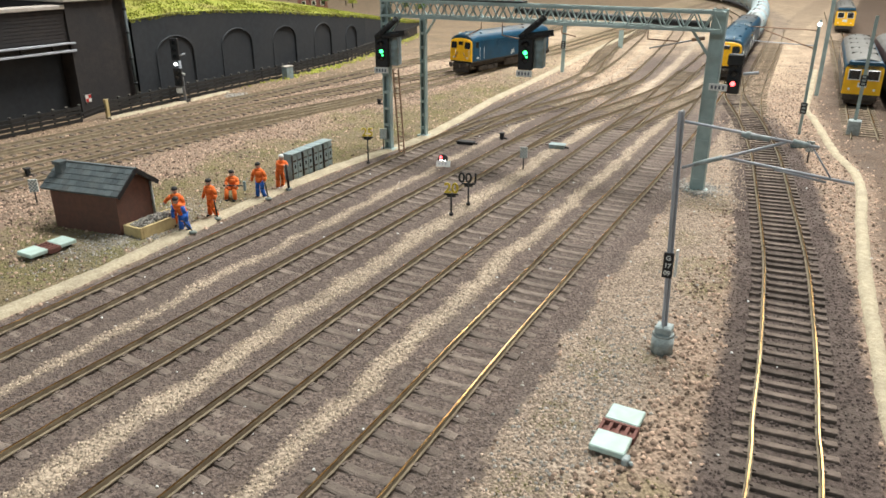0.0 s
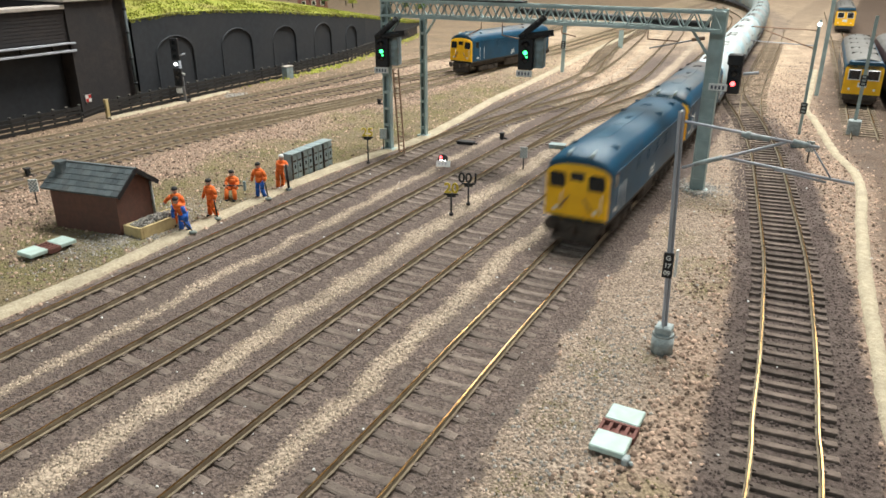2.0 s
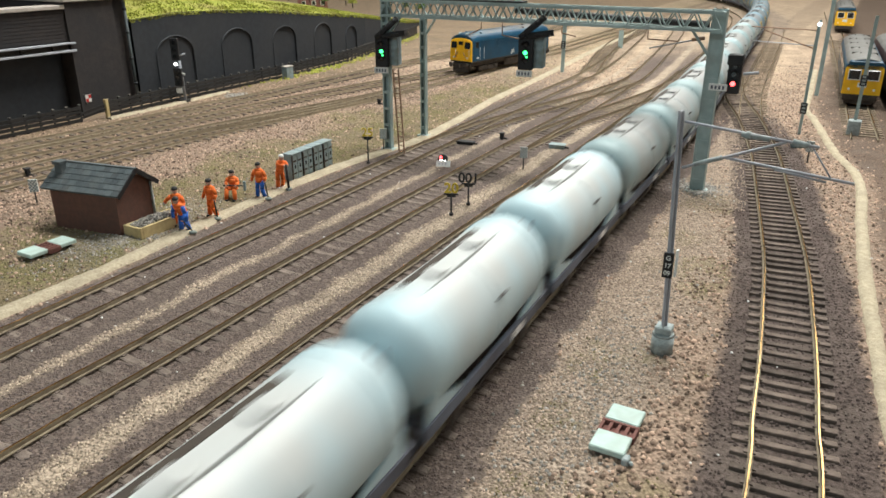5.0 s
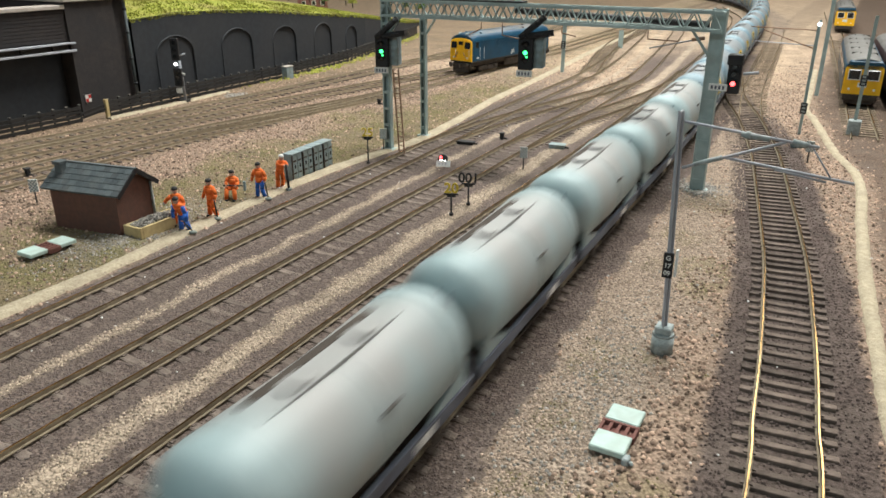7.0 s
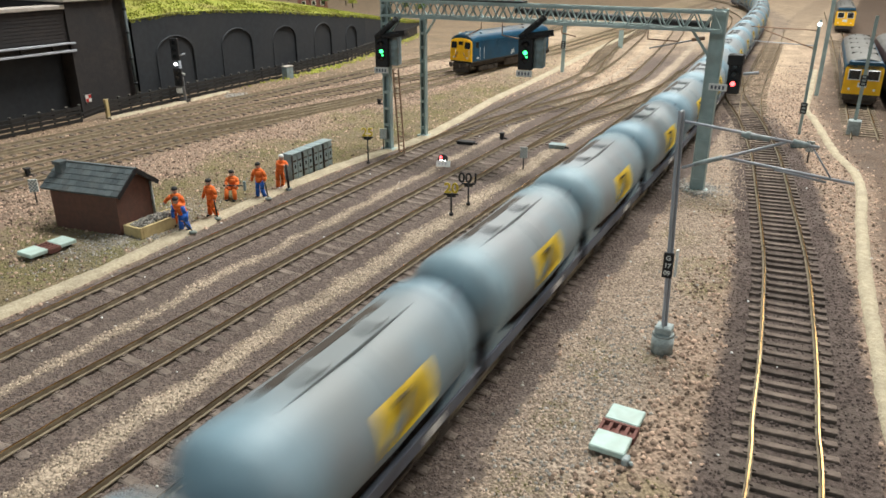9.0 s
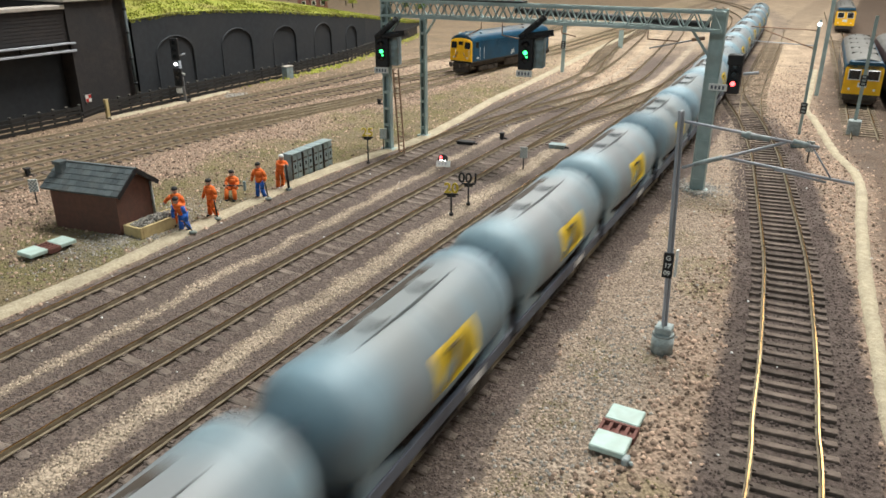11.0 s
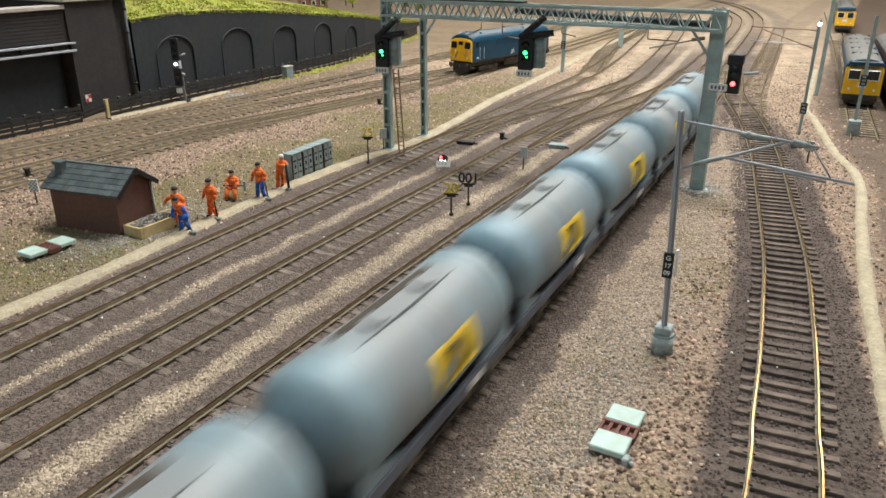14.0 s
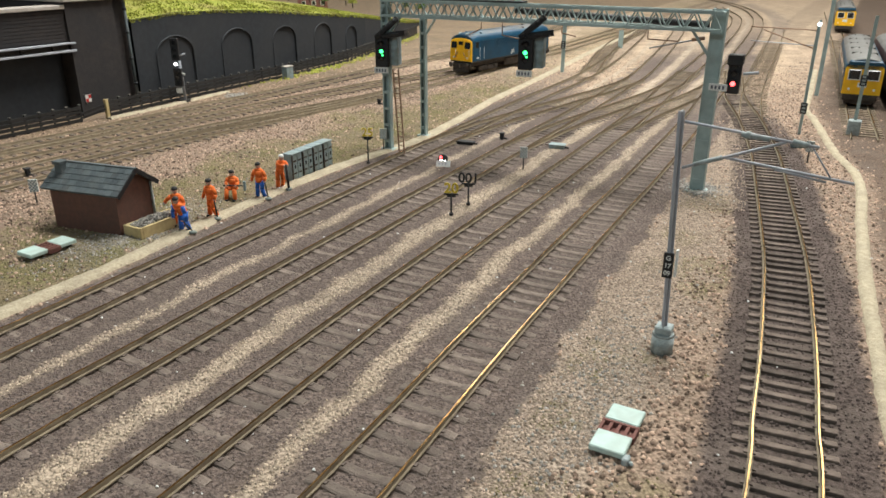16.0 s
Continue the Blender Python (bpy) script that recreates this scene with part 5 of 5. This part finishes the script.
def build_loco(name, label, group, top=None):
    """A bonnetless four-axle diesel, nose at the origin, body running to +y, wheels on the rail head at z = 3."""
    t = thing(name, place(0, 0), label, "locomotive", group)
    top = top or M["roof"]
    L, W = 188.0, 35.0
    zb, zs, zt = 17.0, 41.5, 52.5
    secs = [(2.6, W - 1.2, 0.3, -0.6, -3.2), (7, W, 0.0, 0, -1.4), (15, W, 0, 0, 0), (L - 15, W, 0, 0, 0), (L - 7, W, 0, 0, -1.4), (L - 2.6, W - 1.2, 0.3, -0.6, -3.2)]
    bm = B()
    rings = [body_ring(y, w, zb, zs + ds, zt + dt) for y, w, _, ds, dt in secs]
    k = len(rings[0])
    loft(bm, rings, closed=True, caps=True)
    bm.faces.ensure_lookup_table()
    for i, f in enumerate(bm.faces):
        if i < (len(rings) - 1) * k:
            f.material_index = 1 if 2 <= i % k <= k - 5 else 0
            if i % k in (0, k - 2, k - 1):
                f.smooth = False
    bmesh.ops.recalc_face_normals(bm, faces=bm.faces)
    body = part("body", bm, [M["blue"], top], t)
    for end in (0, 1):
        sgn = 1 if end == 0 else -1
        y0 = 0.0 if end == 0 else L

        def Y(v):
            return y0 + sgn * v
        bm = B()
        fr = body_ring(Y(2.6), W - 1.2, zb + 0.8, zs - 1.6, zt - 6.4)
        ff = [(x * 0.97, Y(0.4 + max(0.0, (z - 34) * 0.14)), z) for x, _, z in body_ring(0, W - 1.8, zb + 1.6, zs - 2.2, zt - 7.0)]
        loft(bm, [fr, ff], smooth=False)
        bmesh.ops.recalc_face_normals(bm, faces=bm.faces)
        front = part("cab_front", bm, M["yellow"], t, "yellow warning front")
        for x0, x1 in ((-14.6, -6.0), (6.0, 14.6)):
            bm = B()
            for a, b2, mi in ((0.9, -0.05, 0),):
                lo, hi = [], []
                for x, z in ((x0 + 0.9, 33.6), (x1 - 0.9, 33.6), (x1, 34.6), (x1, 40.2), (x1 - 1.2, 41.4), (x0 + 1.2, 41.4), (x0, 40.2), (x0, 34.6)):
                    lo.append(bm.verts.new((x, Y(0.4 + max(0.0, (z - 34) * 0.14) + a), z)))
                    hi.append(bm.verts.new((x, Y(0.4 + max(0.0, (z - 34) * 0.14) + b2), z)))
                bm.faces.new(lo)
                bm.faces.new(hi)
                for i in range(8):
                    bm.faces.new((lo[i], lo[(i + 1) % 8], hi[(i + 1) % 8], hi[i]))
            bmesh.ops.recalc_face_normals(bm, faces=bm.faces)
            part("windscreen", bm, M["glass"], front, "dark windscreen")
            part("window_frame", bar(bar(B(), (x0 - 0.4, Y(0.45), 33.2), (x1 + 0.4, Y(0.45), 33.2), 0.5), (x0 + 0.6, Y(1.3), 41.8), (x1 - 0.6, Y(1.3), 41.8), 0.5), M["yellow"], front)
        part("headcode_panel", box(B(), -3.6, min(Y(0.9), Y(2.4)), 37.6, 3.6, max(Y(0.9), Y(2.4)), 42.0, 0.3), M["glass"], front)
        for x in (-5.6, 5.6):
            part("door_seam", box(B(), x - 0.15, min(Y(0.2), Y(0.6)), 17, x + 0.15, max(Y(0.2), Y(0.6)), 33), M["yellow"], front)
        for x in (-10.5, 10.5):
            part("marker_lamp", rod(B(), (x, Y(0.6), 22.5), (x, Y(-0.3), 22.5), 1.1, 10), M["white"], front)
            part("handrail", rod(B(), (x + 3, Y(0.0), 22), (x + 3, Y(0.0), 32), 0.25, 6), M["white"], front)
        part("jumper_cable", rod(B(), (4, Y(0.1), 29), (8.5, Y(-0.1), 23), 0.4, 6), M["copper"], front)
        part("jumper_cable", rod(B(), (-4, Y(0.1), 29), (-8.5, Y(-0.1), 23), 0.4, 6), M["copper"], front)
        beam = part("buffer_beam", box(B(), -15.5, min(Y(0.5), Y(4)), 10.5, 15.5, max(Y(0.5), Y(4)), 15.8, 0.3), M["under"], t)
        for x in (-11.4, 11.4):
            part("buffer", rod(rod(B(), (x, Y(0.8), 14), (x, Y(-3.6), 14), 1.5, 12), (x, Y(-3.6), 14), (x, Y(-4.6), 14), 3.1, 14), M["under"], beam)
        part("coupling", box(B(), -1.5, min(Y(-3), Y(2)), 11, 1.5, max(Y(-3), Y(2)), 14), M["under"], beam)
        part("snow_plough", box(B(), -12, min(Y(1), Y(3)), 5, 12, max(Y(1), Y(3)), 10), M["under"], beam)
        for s in (-1, 1):
            part("side_window", box(B(), s * W / 2 - 0.3, min(Y(9), Y(15)), 34, s * W / 2 + 0.12, max(Y(9), Y(15)), 41, 0.1), M["glass"], body)
            part("cab_door", box(B(), s * W / 2 - 0.2, min(Y(18), Y(25)), 18, s * W / 2 + 0.15, max(Y(18), Y(25)), 41, 0.1), M["blue"], body)
            part("door_rail", rod(B(), (s * (W / 2 + 0.7), Y(17), 20), (s * (W / 2 + 0.7), Y(17), 34), 0.25, 6), M["white"], body)
            part("door_rail", rod(B(), (s * (W / 2 + 0.7), Y(26), 20), (s * (W / 2 + 0.7), Y(26), 34), 0.25, 6), M["white"], body)
            sym = B()
            yy = 92.0
            for dz in (21.5, 24.0):
                box(sym, s * W / 2 - 0.1, yy - 4, dz, s * W / 2 + 0.13, yy + 4, dz + 1.0)
            bar(sym, (s * (W / 2 + 0.05), yy - 2.5, 20), (s * (W / 2 + 0.05), yy + 2.5, 26.5), 0.15, 1.1)
            if end == 1:
                part("emblem", sym, M["white"], body, "white line emblem")
            else:
                sym.free()
            part("cab_number_bars", box(B(), s * W / 2 - 0.1, min(Y(11), Y(16)), 21, s * W / 2 + 0.12, max(Y(11), Y(16)), 23), M["white"], body)
        for x in (-6, 6):
            part("roof_horn", rod(B(), (x, Y(3.5), zt - 2.2), (x, Y(9), zt - 0.6), 1.0, 8, 0.7), M["concrete"], body)
    for s in (-1, 1):
        for yc in (62, 84, 106, 128):
            g = part("body_grille", box(B(), s * W / 2 - 0.2, yc - 7, 33, s * W / 2 + 0.14, yc + 7, 40, 0.1), M["blue"], body)
            for q in range(5):
                part("louvre", box(B(), s * (W / 2 + 0.12) - 0.12, yc - 6.5, 33.8 + q * 1.25, s * (W / 2 + 0.12) + 0.2, yc + 6.5, 34.3 + q * 1.25), M["blue"], g)
        part("cantrail_strip", box(B(), s * W / 2 - 0.2, 8, 41.6, s * W / 2 + 0.3, L - 8, 42.2), M["roof"], body)
        part("body_stripe", box(B(), s * W / 2 - 0.2, 4, 17.2, s * W / 2 + 0.2, L - 4, 18.4), M["under"], body)
    part("roof_fan_grille", rod(B(), (0, 140, zt - 1.6), (0, 140, zt + 0.15), 4.5, 24), top, body)
    for q in range(7):
        part("fan_bar", box(B(), -3.0, 136.6 + q * 1.1, zt + 0.1, 3.0, 136.9 + q * 1.1, zt + 0.3), top, body)
    part("roof_panel", box(B(), -3.6, 40, zt - 1.2, 3.6, 70, zt + 0.1, 0.2), M["roof_streak"] if top is M["roof"] else top, body)
    part("roof_panel", box(B(), -3.6, 76, zt - 1.2, 3.6, 118, zt + 0.1, 0.2), M["roof_streak"] if top is M["roof"] else top, body)
    part("exhaust", box(B(), -1.6, 93, zt, 1.6, 98, zt + 0.9, 0.3), top, body)
    for yc in (27, 124, 160):
        part("roof_rib", box(B(), -13, yc, zt - 3.6, 13, yc + 0.7, zt - 1.0), top, body)
    part("fuel_tank", box(box(B(), -15, 78, 6, 15, 112, 16, 1.0), -16, 80, 8, 16, 90, 15, 0.6), M["under"], t)
    part("battery_box", box(B(), -15, 116, 8, 15, 122, 16, 0.6), M["under"], t)
    part("underframe", box(B(), -14, 5, 12, 14, L - 5, 17.2), M["under"], t)
    bogie(t, 42)
    bogie(t, L - 42)
    return t


def build_tank(label, paint, panel):
    """A cement tank wagon of two axles; front buffers at the origin, body to +y."""
    t = thing("cement_tank_wagon", place(0, 0), label, "tank wagon", "train of cement tanks")
    L, R = 108.0, 18.2
    bm = B()
    rings = []
    n = 28
    ends = [(1.5 + 10 * (1 - math.cos(a)), 0.30 + 0.70 * math.sin(a)) for a in [math.pi / 2 * q / 9 for q in range(10)]]
    prof = ends + [(36, 1.0), (54, 1.0), (72, 1.0)] + [(L - y, s) for y, s in ends[::-1]]
    for y, s in prof:
        sag = -2.2 * (1 - abs(y - L / 2) / (L / 2)) ** 0.8
        zc = 31.5 + sag
        rings.append([(R * s * math.cos(2 * math.pi * i / n), y, zc + R * s * math.sin(2 * math.pi * i / n)) for i in range(n)])
    loft(bm, rings)
    bmesh.ops.recalc_face_normals(bm, faces=bm.faces)
    barrel = part("barrel", bm, paint, t)
    for y in (14, 54, 94):
        band = B()
        zc = 31.5 - 2.2 * (1 - abs(y - L / 2) / (L / 2)) ** 0.8
        loft(band, [[((R + d) * math.cos(2 * math.pi * i / n), yy, zc + (R + d) * math.sin(2 * math.pi * i / n)) for i in range(n)] for yy, d in ((y - 0.6, -0.2), (y - 0.5, 0.22), (y + 0.5, 0.22), (y + 0.6, -0.2))], caps=False)
        part("barrel_band", band, paint, barrel)
    zt = 31.5 + R - 2.0
    # dark strip stands in for a handrail's shadow; the walkway itself is walkway_plate
    part("walkway", box(B(), -6.2, 26, zt - 1.6, -3.4, 80, zt + 0.6, 0.2), M["under"], barrel, "dark strip painted as walkway handrail shadow")
    part("walkway_plate", box(B(), -3.2, 24, zt - 0.8, 4.2, 82, zt + 0.7, 0.2), paint, barrel)
    for y in (38, 66):
        part("filler_hatch", rod(rod(B(), (0.5, y, zt), (0.5, y, zt + 1.6), 3.4, 16), (0.5, y, zt + 1.6), (0.5, y, zt + 2.1), 3.7, 16, 3.2), paint, barrel)
    part("side_fitting", rod(B(), (17.4, 52, 37), (17.4, 58, 37), 0.55, 8), M["under"], barrel)
    fr = B()
    for s in (-1, 1):
        box(fr, s * 15.2 - 1.0, 1, 11.5, s * 15.2 + 1.0, L - 1, 16.0, 0.2)
    for y in (1, L - 4):
        box(fr, -15, y, 11, 15, y + 3, 16.2, 0.2)
    frame_ob = part("solebar_frame", fr, M["frame_grey"], t)
    for y0, y1 in ((5, 27), (L - 5, L - 27)):
        for s in (-1, 1):
            sd = B()
            pts = [(y0, 16.2), (y1, 16.2), (y0, 24.0)]
            a = [sd.verts.new((s * 14.0, y, z)) for y, z in pts]
            b = [sd.verts.new((s * 15.6, y, z)) for y, z in pts]
            sd.faces.new(a), sd.faces.new(b)
            for i in range(3):
                sd.faces.new((a[i], a[(i + 1) % 3], b[(i + 1) % 3], b[i]))
            bmesh.ops.recalc_face_normals(sd, faces=sd.faces)
            part("saddle", sd, paint, frame_ob)
    for s in (-1, 1):
        for y in (24, L - 24):
            part("axle_guard", box(B(), s * 14.6 - 0.8, y - 5, 5, s * 14.6 + 0.8, y + 5, 11.6, 0.4), M["under"], frame_ob)
        part("brake_rigging", box(B(), s * 14.0 - 0.5, 40, 6.5, s * 14.0 + 0.5, 68, 7.6), M["under"], frame_ob)
    part("discharge_hopper", box(B(), -9, 44, 7.5, 9, 64, 15, 1.5), M["under"], t)
    for y in (24, L - 24):
        wheelset(t, y, 5.6)
    for y, d in ((1, -1), (L - 1, 1)):
        for x in (-11.4, 11.4):
            part("buffer", rod(rod(B(), (x, y, 14), (x, y + d * 2.0, 14), 1.4, 10), (x, y + d * 2.0, 14), (x, y + d * 2.8, 14), 2.8, 12), M["under"], frame_ob)
    lad = part("end_ladder", bar(bar(B(), (4.5, L - 1.2, 16), (4.5, L - 3.0, 46), 0.6), (9.0, L - 1.2, 16), (9.0, L - 3.0, 46), 0.6), M["frame_grey"], t)
    for i in range(7):
        part("rung", bar(B(), (4.5, L - 1.4 - i * 0.2, 18.5 + i * 4), (9.0, L - 1.4 - i * 0.2, 18.5 + i * 4), 0.4), M["frame_grey"], lad)
    if panel:
        for s in (-1, 1):
            pb = B()
            rr = []
            for yy in (43, 50, 57, 64, 71):
                zc = 31.5 - 2.2 * (1 - abs(yy - L / 2) / (L / 2)) ** 0.8
                rr.append([(s * (R + 0.25) * math.cos(a), yy, zc + (R + 0.25) * math.sin(a)) for a in [radians(-12 + 10.5 * q) for q in range(5)]])
            loft(pb, rr, closed=False, caps=False)
            bmesh.ops.solidify(pb, geom=pb.faces[:], thickness=0.15)
            pn = part("side_panel", pb, M["panel_yellow"], barrel, "yellow panel with a grey symbol")
            sy = B()
            for yy, aa, bb in ((46, -6, 10), (53, 0, 20)):
                zc = 29.5
                bar(sy, (s * (R + 0.42) * math.cos(radians(aa)), yy, zc + (R + 0.42) * math.sin(radians(aa))), (s * (R + 0.42) * math.cos(radians(bb)), yy + 6, zc + (R + 0.42) * math.sin(radians(bb))), 0.3, 3.6)
            part("symbol", sy, M["cabgrey"], pn)
    part("data_panel", box(B(), 16.0, 70, 12.2, 16.35, 80, 15.0), M["white"], frame_ob)
    return t


# ---- parked multiple units ----
def build_unit(m, label, body_mat, length=250.0):
    t = thing("diesel_multiple_unit", m, label, "railcar", "parked railcars")
    W, zb, zs, zt = 35.0, 14.0, 38.0, 49.5
    bm = B()
    rings = [body_ring(y, W - (1.0 if y < 3 else 0), zb, zs, zt - (1.5 if y < 3 else 0)) for y in (1.5, 6, length)]
    k = len(rings[0])
    loft(bm, rings)
    bm.faces.ensure_lookup_table()
    for i, f in enumerate(bm.faces):
        if i < (len(rings) - 1) * k:
            f.material_index = 1 if 2 <= i % k <= k - 5 else 0
    bmesh.ops.recalc_face_normals(bm, faces=bm.faces)
    body = part("body", bm, [body_mat, M["dmu_roof"]], t)
    fr = B()
    loft(fr, [[(x, 1.5, z) for x, _, z in body_ring(0, W - 1.0, zb, zs, zt - 5.5)], [(x * 0.98, 0.2 + max(0, (z - 27) * 0.1), z) for x, _, z in body_ring(0, W - 1.0, zb, zs - 0.5, zt - 6.5)]], smooth=False)
    bmesh.ops.recalc_face_normals(fr, faces=fr.faces)
    front = part("cab_front", fr, M["yellow"], t, "yellow cab front")
    part("dome", box(B(), -15, 0.6, 41.2, 15, 5, 46.6, 1.4), M["roof"], t)
    for x0, x1 in ((-13.2, -3.2), (3.2, 13.2)):
        sc = part("windscreen", box(B(), x0, -0.1, 28.5, x1, 2.4, 37.6, 0.6), M["glass"], front)
        part("window_frame", box(box(box(box(B(), x0 - 0.7, -0.25, 27.8, x1 + 0.7, 2.0, 28.6), x0 - 0.7, 0.6, 37.4, x1 + 0.7, 2.4, 38.1), x0 - 0.7, -0.2, 28.5, x0 + 0.1, 2.2, 37.5), x1 - 0.1, -0.2, 28.5, x1 + 0.7, 2.2, 37.5), M["white"], sc)
    part("headcode_box", box(B(), -4, -0.4, 21, 4, 1, 25.5, 0.3), M["white"], front)
    for x in (-11, 11):
        part("marker_lamp", rod(B(), (x, 0.6, 19), (x, -0.4, 19), 1.2, 10), M["white"], front)
        part("buffer", rod(rod(B(), (x, 2, 11.5), (x, -3, 11.5), 1.5, 10), (x, -3, 11.5), (x, -4, 11.5), 3.0, 12), M["under"], t)
    part("buffer_beam", box(B(), -15, 1, 8, 15, 5, 13.8, 0.3), M["under"], t)
    part("underframe", box(B(), -13, 5, 4, 13, length, 14.2), M["under"], t)
    for y in (40, 90, 140, 190, 235):
        for vx in (-4.5, 4.5):
            part("roof_vent", box(B(), vx - 0.8, y, zt - 1.2, vx + 0.8, y + 3, zt + 0.6, 0.2), M["dmu_roof"], body)
        part("roof_rib", box(B(), -12, y + 12, zt - 3, 12, y + 12.8, zt - 0.7), M["dmu_roof"], body)
    for s in (-1, 1):
        for j in range(9):
            part("side_window", box(B(), s * W / 2 - 0.3, 14 + j * 25, 28, s * W / 2 + 0.15, 32 + j * 25, 37, 0.2), M["glass"], body)
    for y in (28, 42, length - 42, length - 28):
        wheelset(t, y, 5.6)
    return t


build_unit(place(4, 836, 0, 3.2), "parked grey-roofed blue railcar with yellow cab front", M["blue"])
build_unit(place(-43.5, 1640, 0, 3), "second parked railcar with yellow cab front", M["dmu_roof"])
build_unit(place(55, 700, 0, 4), "dark maroon parked railcar beside the yard", M["maroon"], 420.0)


NOSE0, LOCO_PITCH, WAGON_PITCH, TANKS = 944.0, 196.0, 114.0, 34
CLOCK = np.arange(0, 16.001, 0.02)
PACE = np.interp(CLOCK, [0, 2.5, 6, 12, 16], [301, 301, 320, 340, 340])
GONE = np.concatenate([[0], np.cumsum((PACE[1:] + PACE[:-1]) * 0.01)])
# the train surges a little on its couplings
GONE = GONE + np.interp(CLOCK, [0, 2, 3, 4, 6.5, 7, 7.5, 8, 8.5, 9, 9.3, 11.4, 12, 12.5, 13, 13.5, 14, 14.5, 15, 16], [0, 0, 5, 9, 14, 16, 19, 26, 30, 37, 38, 21, 16, 9, 13, 22, 32, 29, 31, 32])
STRAIGHT = LINES["D"]
ARC = np.arange(len(STRAIGHT)) * 2.0
ARC_Y = np.array([p.y for p in STRAIGHT])
ARC_X = np.array([p.x for p in STRAIGHT])


def on_track(s):
    """Plan point at the arc s, which is counted from the point abreast of the camera."""
    a = s + np.interp(0.0, ARC_Y, ARC)
    return float(np.interp(a, ARC, ARC_X)), float(np.interp(a, ARC, ARC_Y))


def vehicle_rows(lead, length):
    rows = []
    for k in range(65):
        t = k * 0.25
        s = NOSE0 + lead - float(np.interp(t, CLOCK, GONE))
        ax, ay = on_track(s + length * 0.2)
        bx, by = on_track(s + length * 0.8)
        ang = math.degrees(math.atan2(by - ay, bx - ax)) - 90
        d = Vector((bx - ax, by - ay)).normalized()
        rows.append((t, place(ax - d.x * length * 0.2, ay - d.y * length * 0.2, 0, ang)))
    return rows


TRAIN = []


def build_train():
    lead = build_loco("diesel_locomotive", "blue diesel locomotive with yellow ends hauling cement tanks", "locomotives")
    second = build_loco("diesel_locomotive", "second blue diesel locomotive with brown weathered roof coupled behind", "locomotives", M["roof_brown"])
    parked = copy_thing(second, place(-439, 826, 0, -9))
    parked["label"] = "parked blue diesel locomotive with yellow cab front and weathered roof"
    TRAIN.append((lead, 0.0, 188.0))
    TRAIN.append((second, LOCO_PITCH, 188.0))
    kinds = {
        "w": build_tank("clean pale cement tank wagon with painted shadow line by roof walkway", M["tank_w"], False),
        "g": build_tank("dusty grey cement tank wagon with painted shadow line by roof walkway", M["tank_g"], False),
        "b": build_tank("blue-grey cement tank wagon with yellow side panel", M["tank_b"], True),
        "y": build_tank("stained grey cement tank wagon with yellow side panel", M["tank_y"], True),
    }
    order = "wwwwwggggggggybyybbybyybbybyyybbyb"[:TANKS]
    used = set()
    for i, k in enumerate(order):
        w = kinds[k] if k not in used else copy_thing(kinds[k], place(0, 0))
        used.add(k)
        TRAIN.append((w, 397 + i * WAGON_PITCH - (4 if i >= 12 else 0), 108.0))


build_train()

for key in TRACK_SPEC:
    build_track(key)


def build_crossover(points, label):
    t = tagged(new("crossover_track"), label, "railway track", "tracks", "structure")
    line = spline(points, 8.0)
    for s in (-9.9, 9.9):
        part("rail", rail_mesh(line, s, -0.05), [M["rust"], M["railtop"]], t)
    for p, n in list(zip(line, normals(line)))[4:-4:1]:
        o = new("sleeper", S_FAR if p.y > 700 else S_BACK)
        o.parent = t
        o.matrix_basis = place(p.x, p.y, -0.25, math.degrees(math.atan2(n.y, n.x)))


build_crossover([(-288, 500), (-282, 590), (-264, 700), (-243, 820), (-236, 910)], "crossover between two running lines with brown rails")
build_crossover([(-227, 520), (-220, 620), (-203, 730), (-190, 830), (-188, 910)], "crossover joining two running lines with dark timbers")
build_crossover([(-173, 600), (-168, 690), (-153, 810), (-144, 920), (-146, 990)], "crossover track in dusty ballast")
build_crossover([(-300, 909), (-322, 1010), (-352, 1150), (-378, 1300), (-392, 1480), (-420, 1640)], "curving branch track in sandy ground")


def motions():
    for ob, lead, length in TRAIN:
        walk(ob, vehicle_rows(lead, length))


motions()
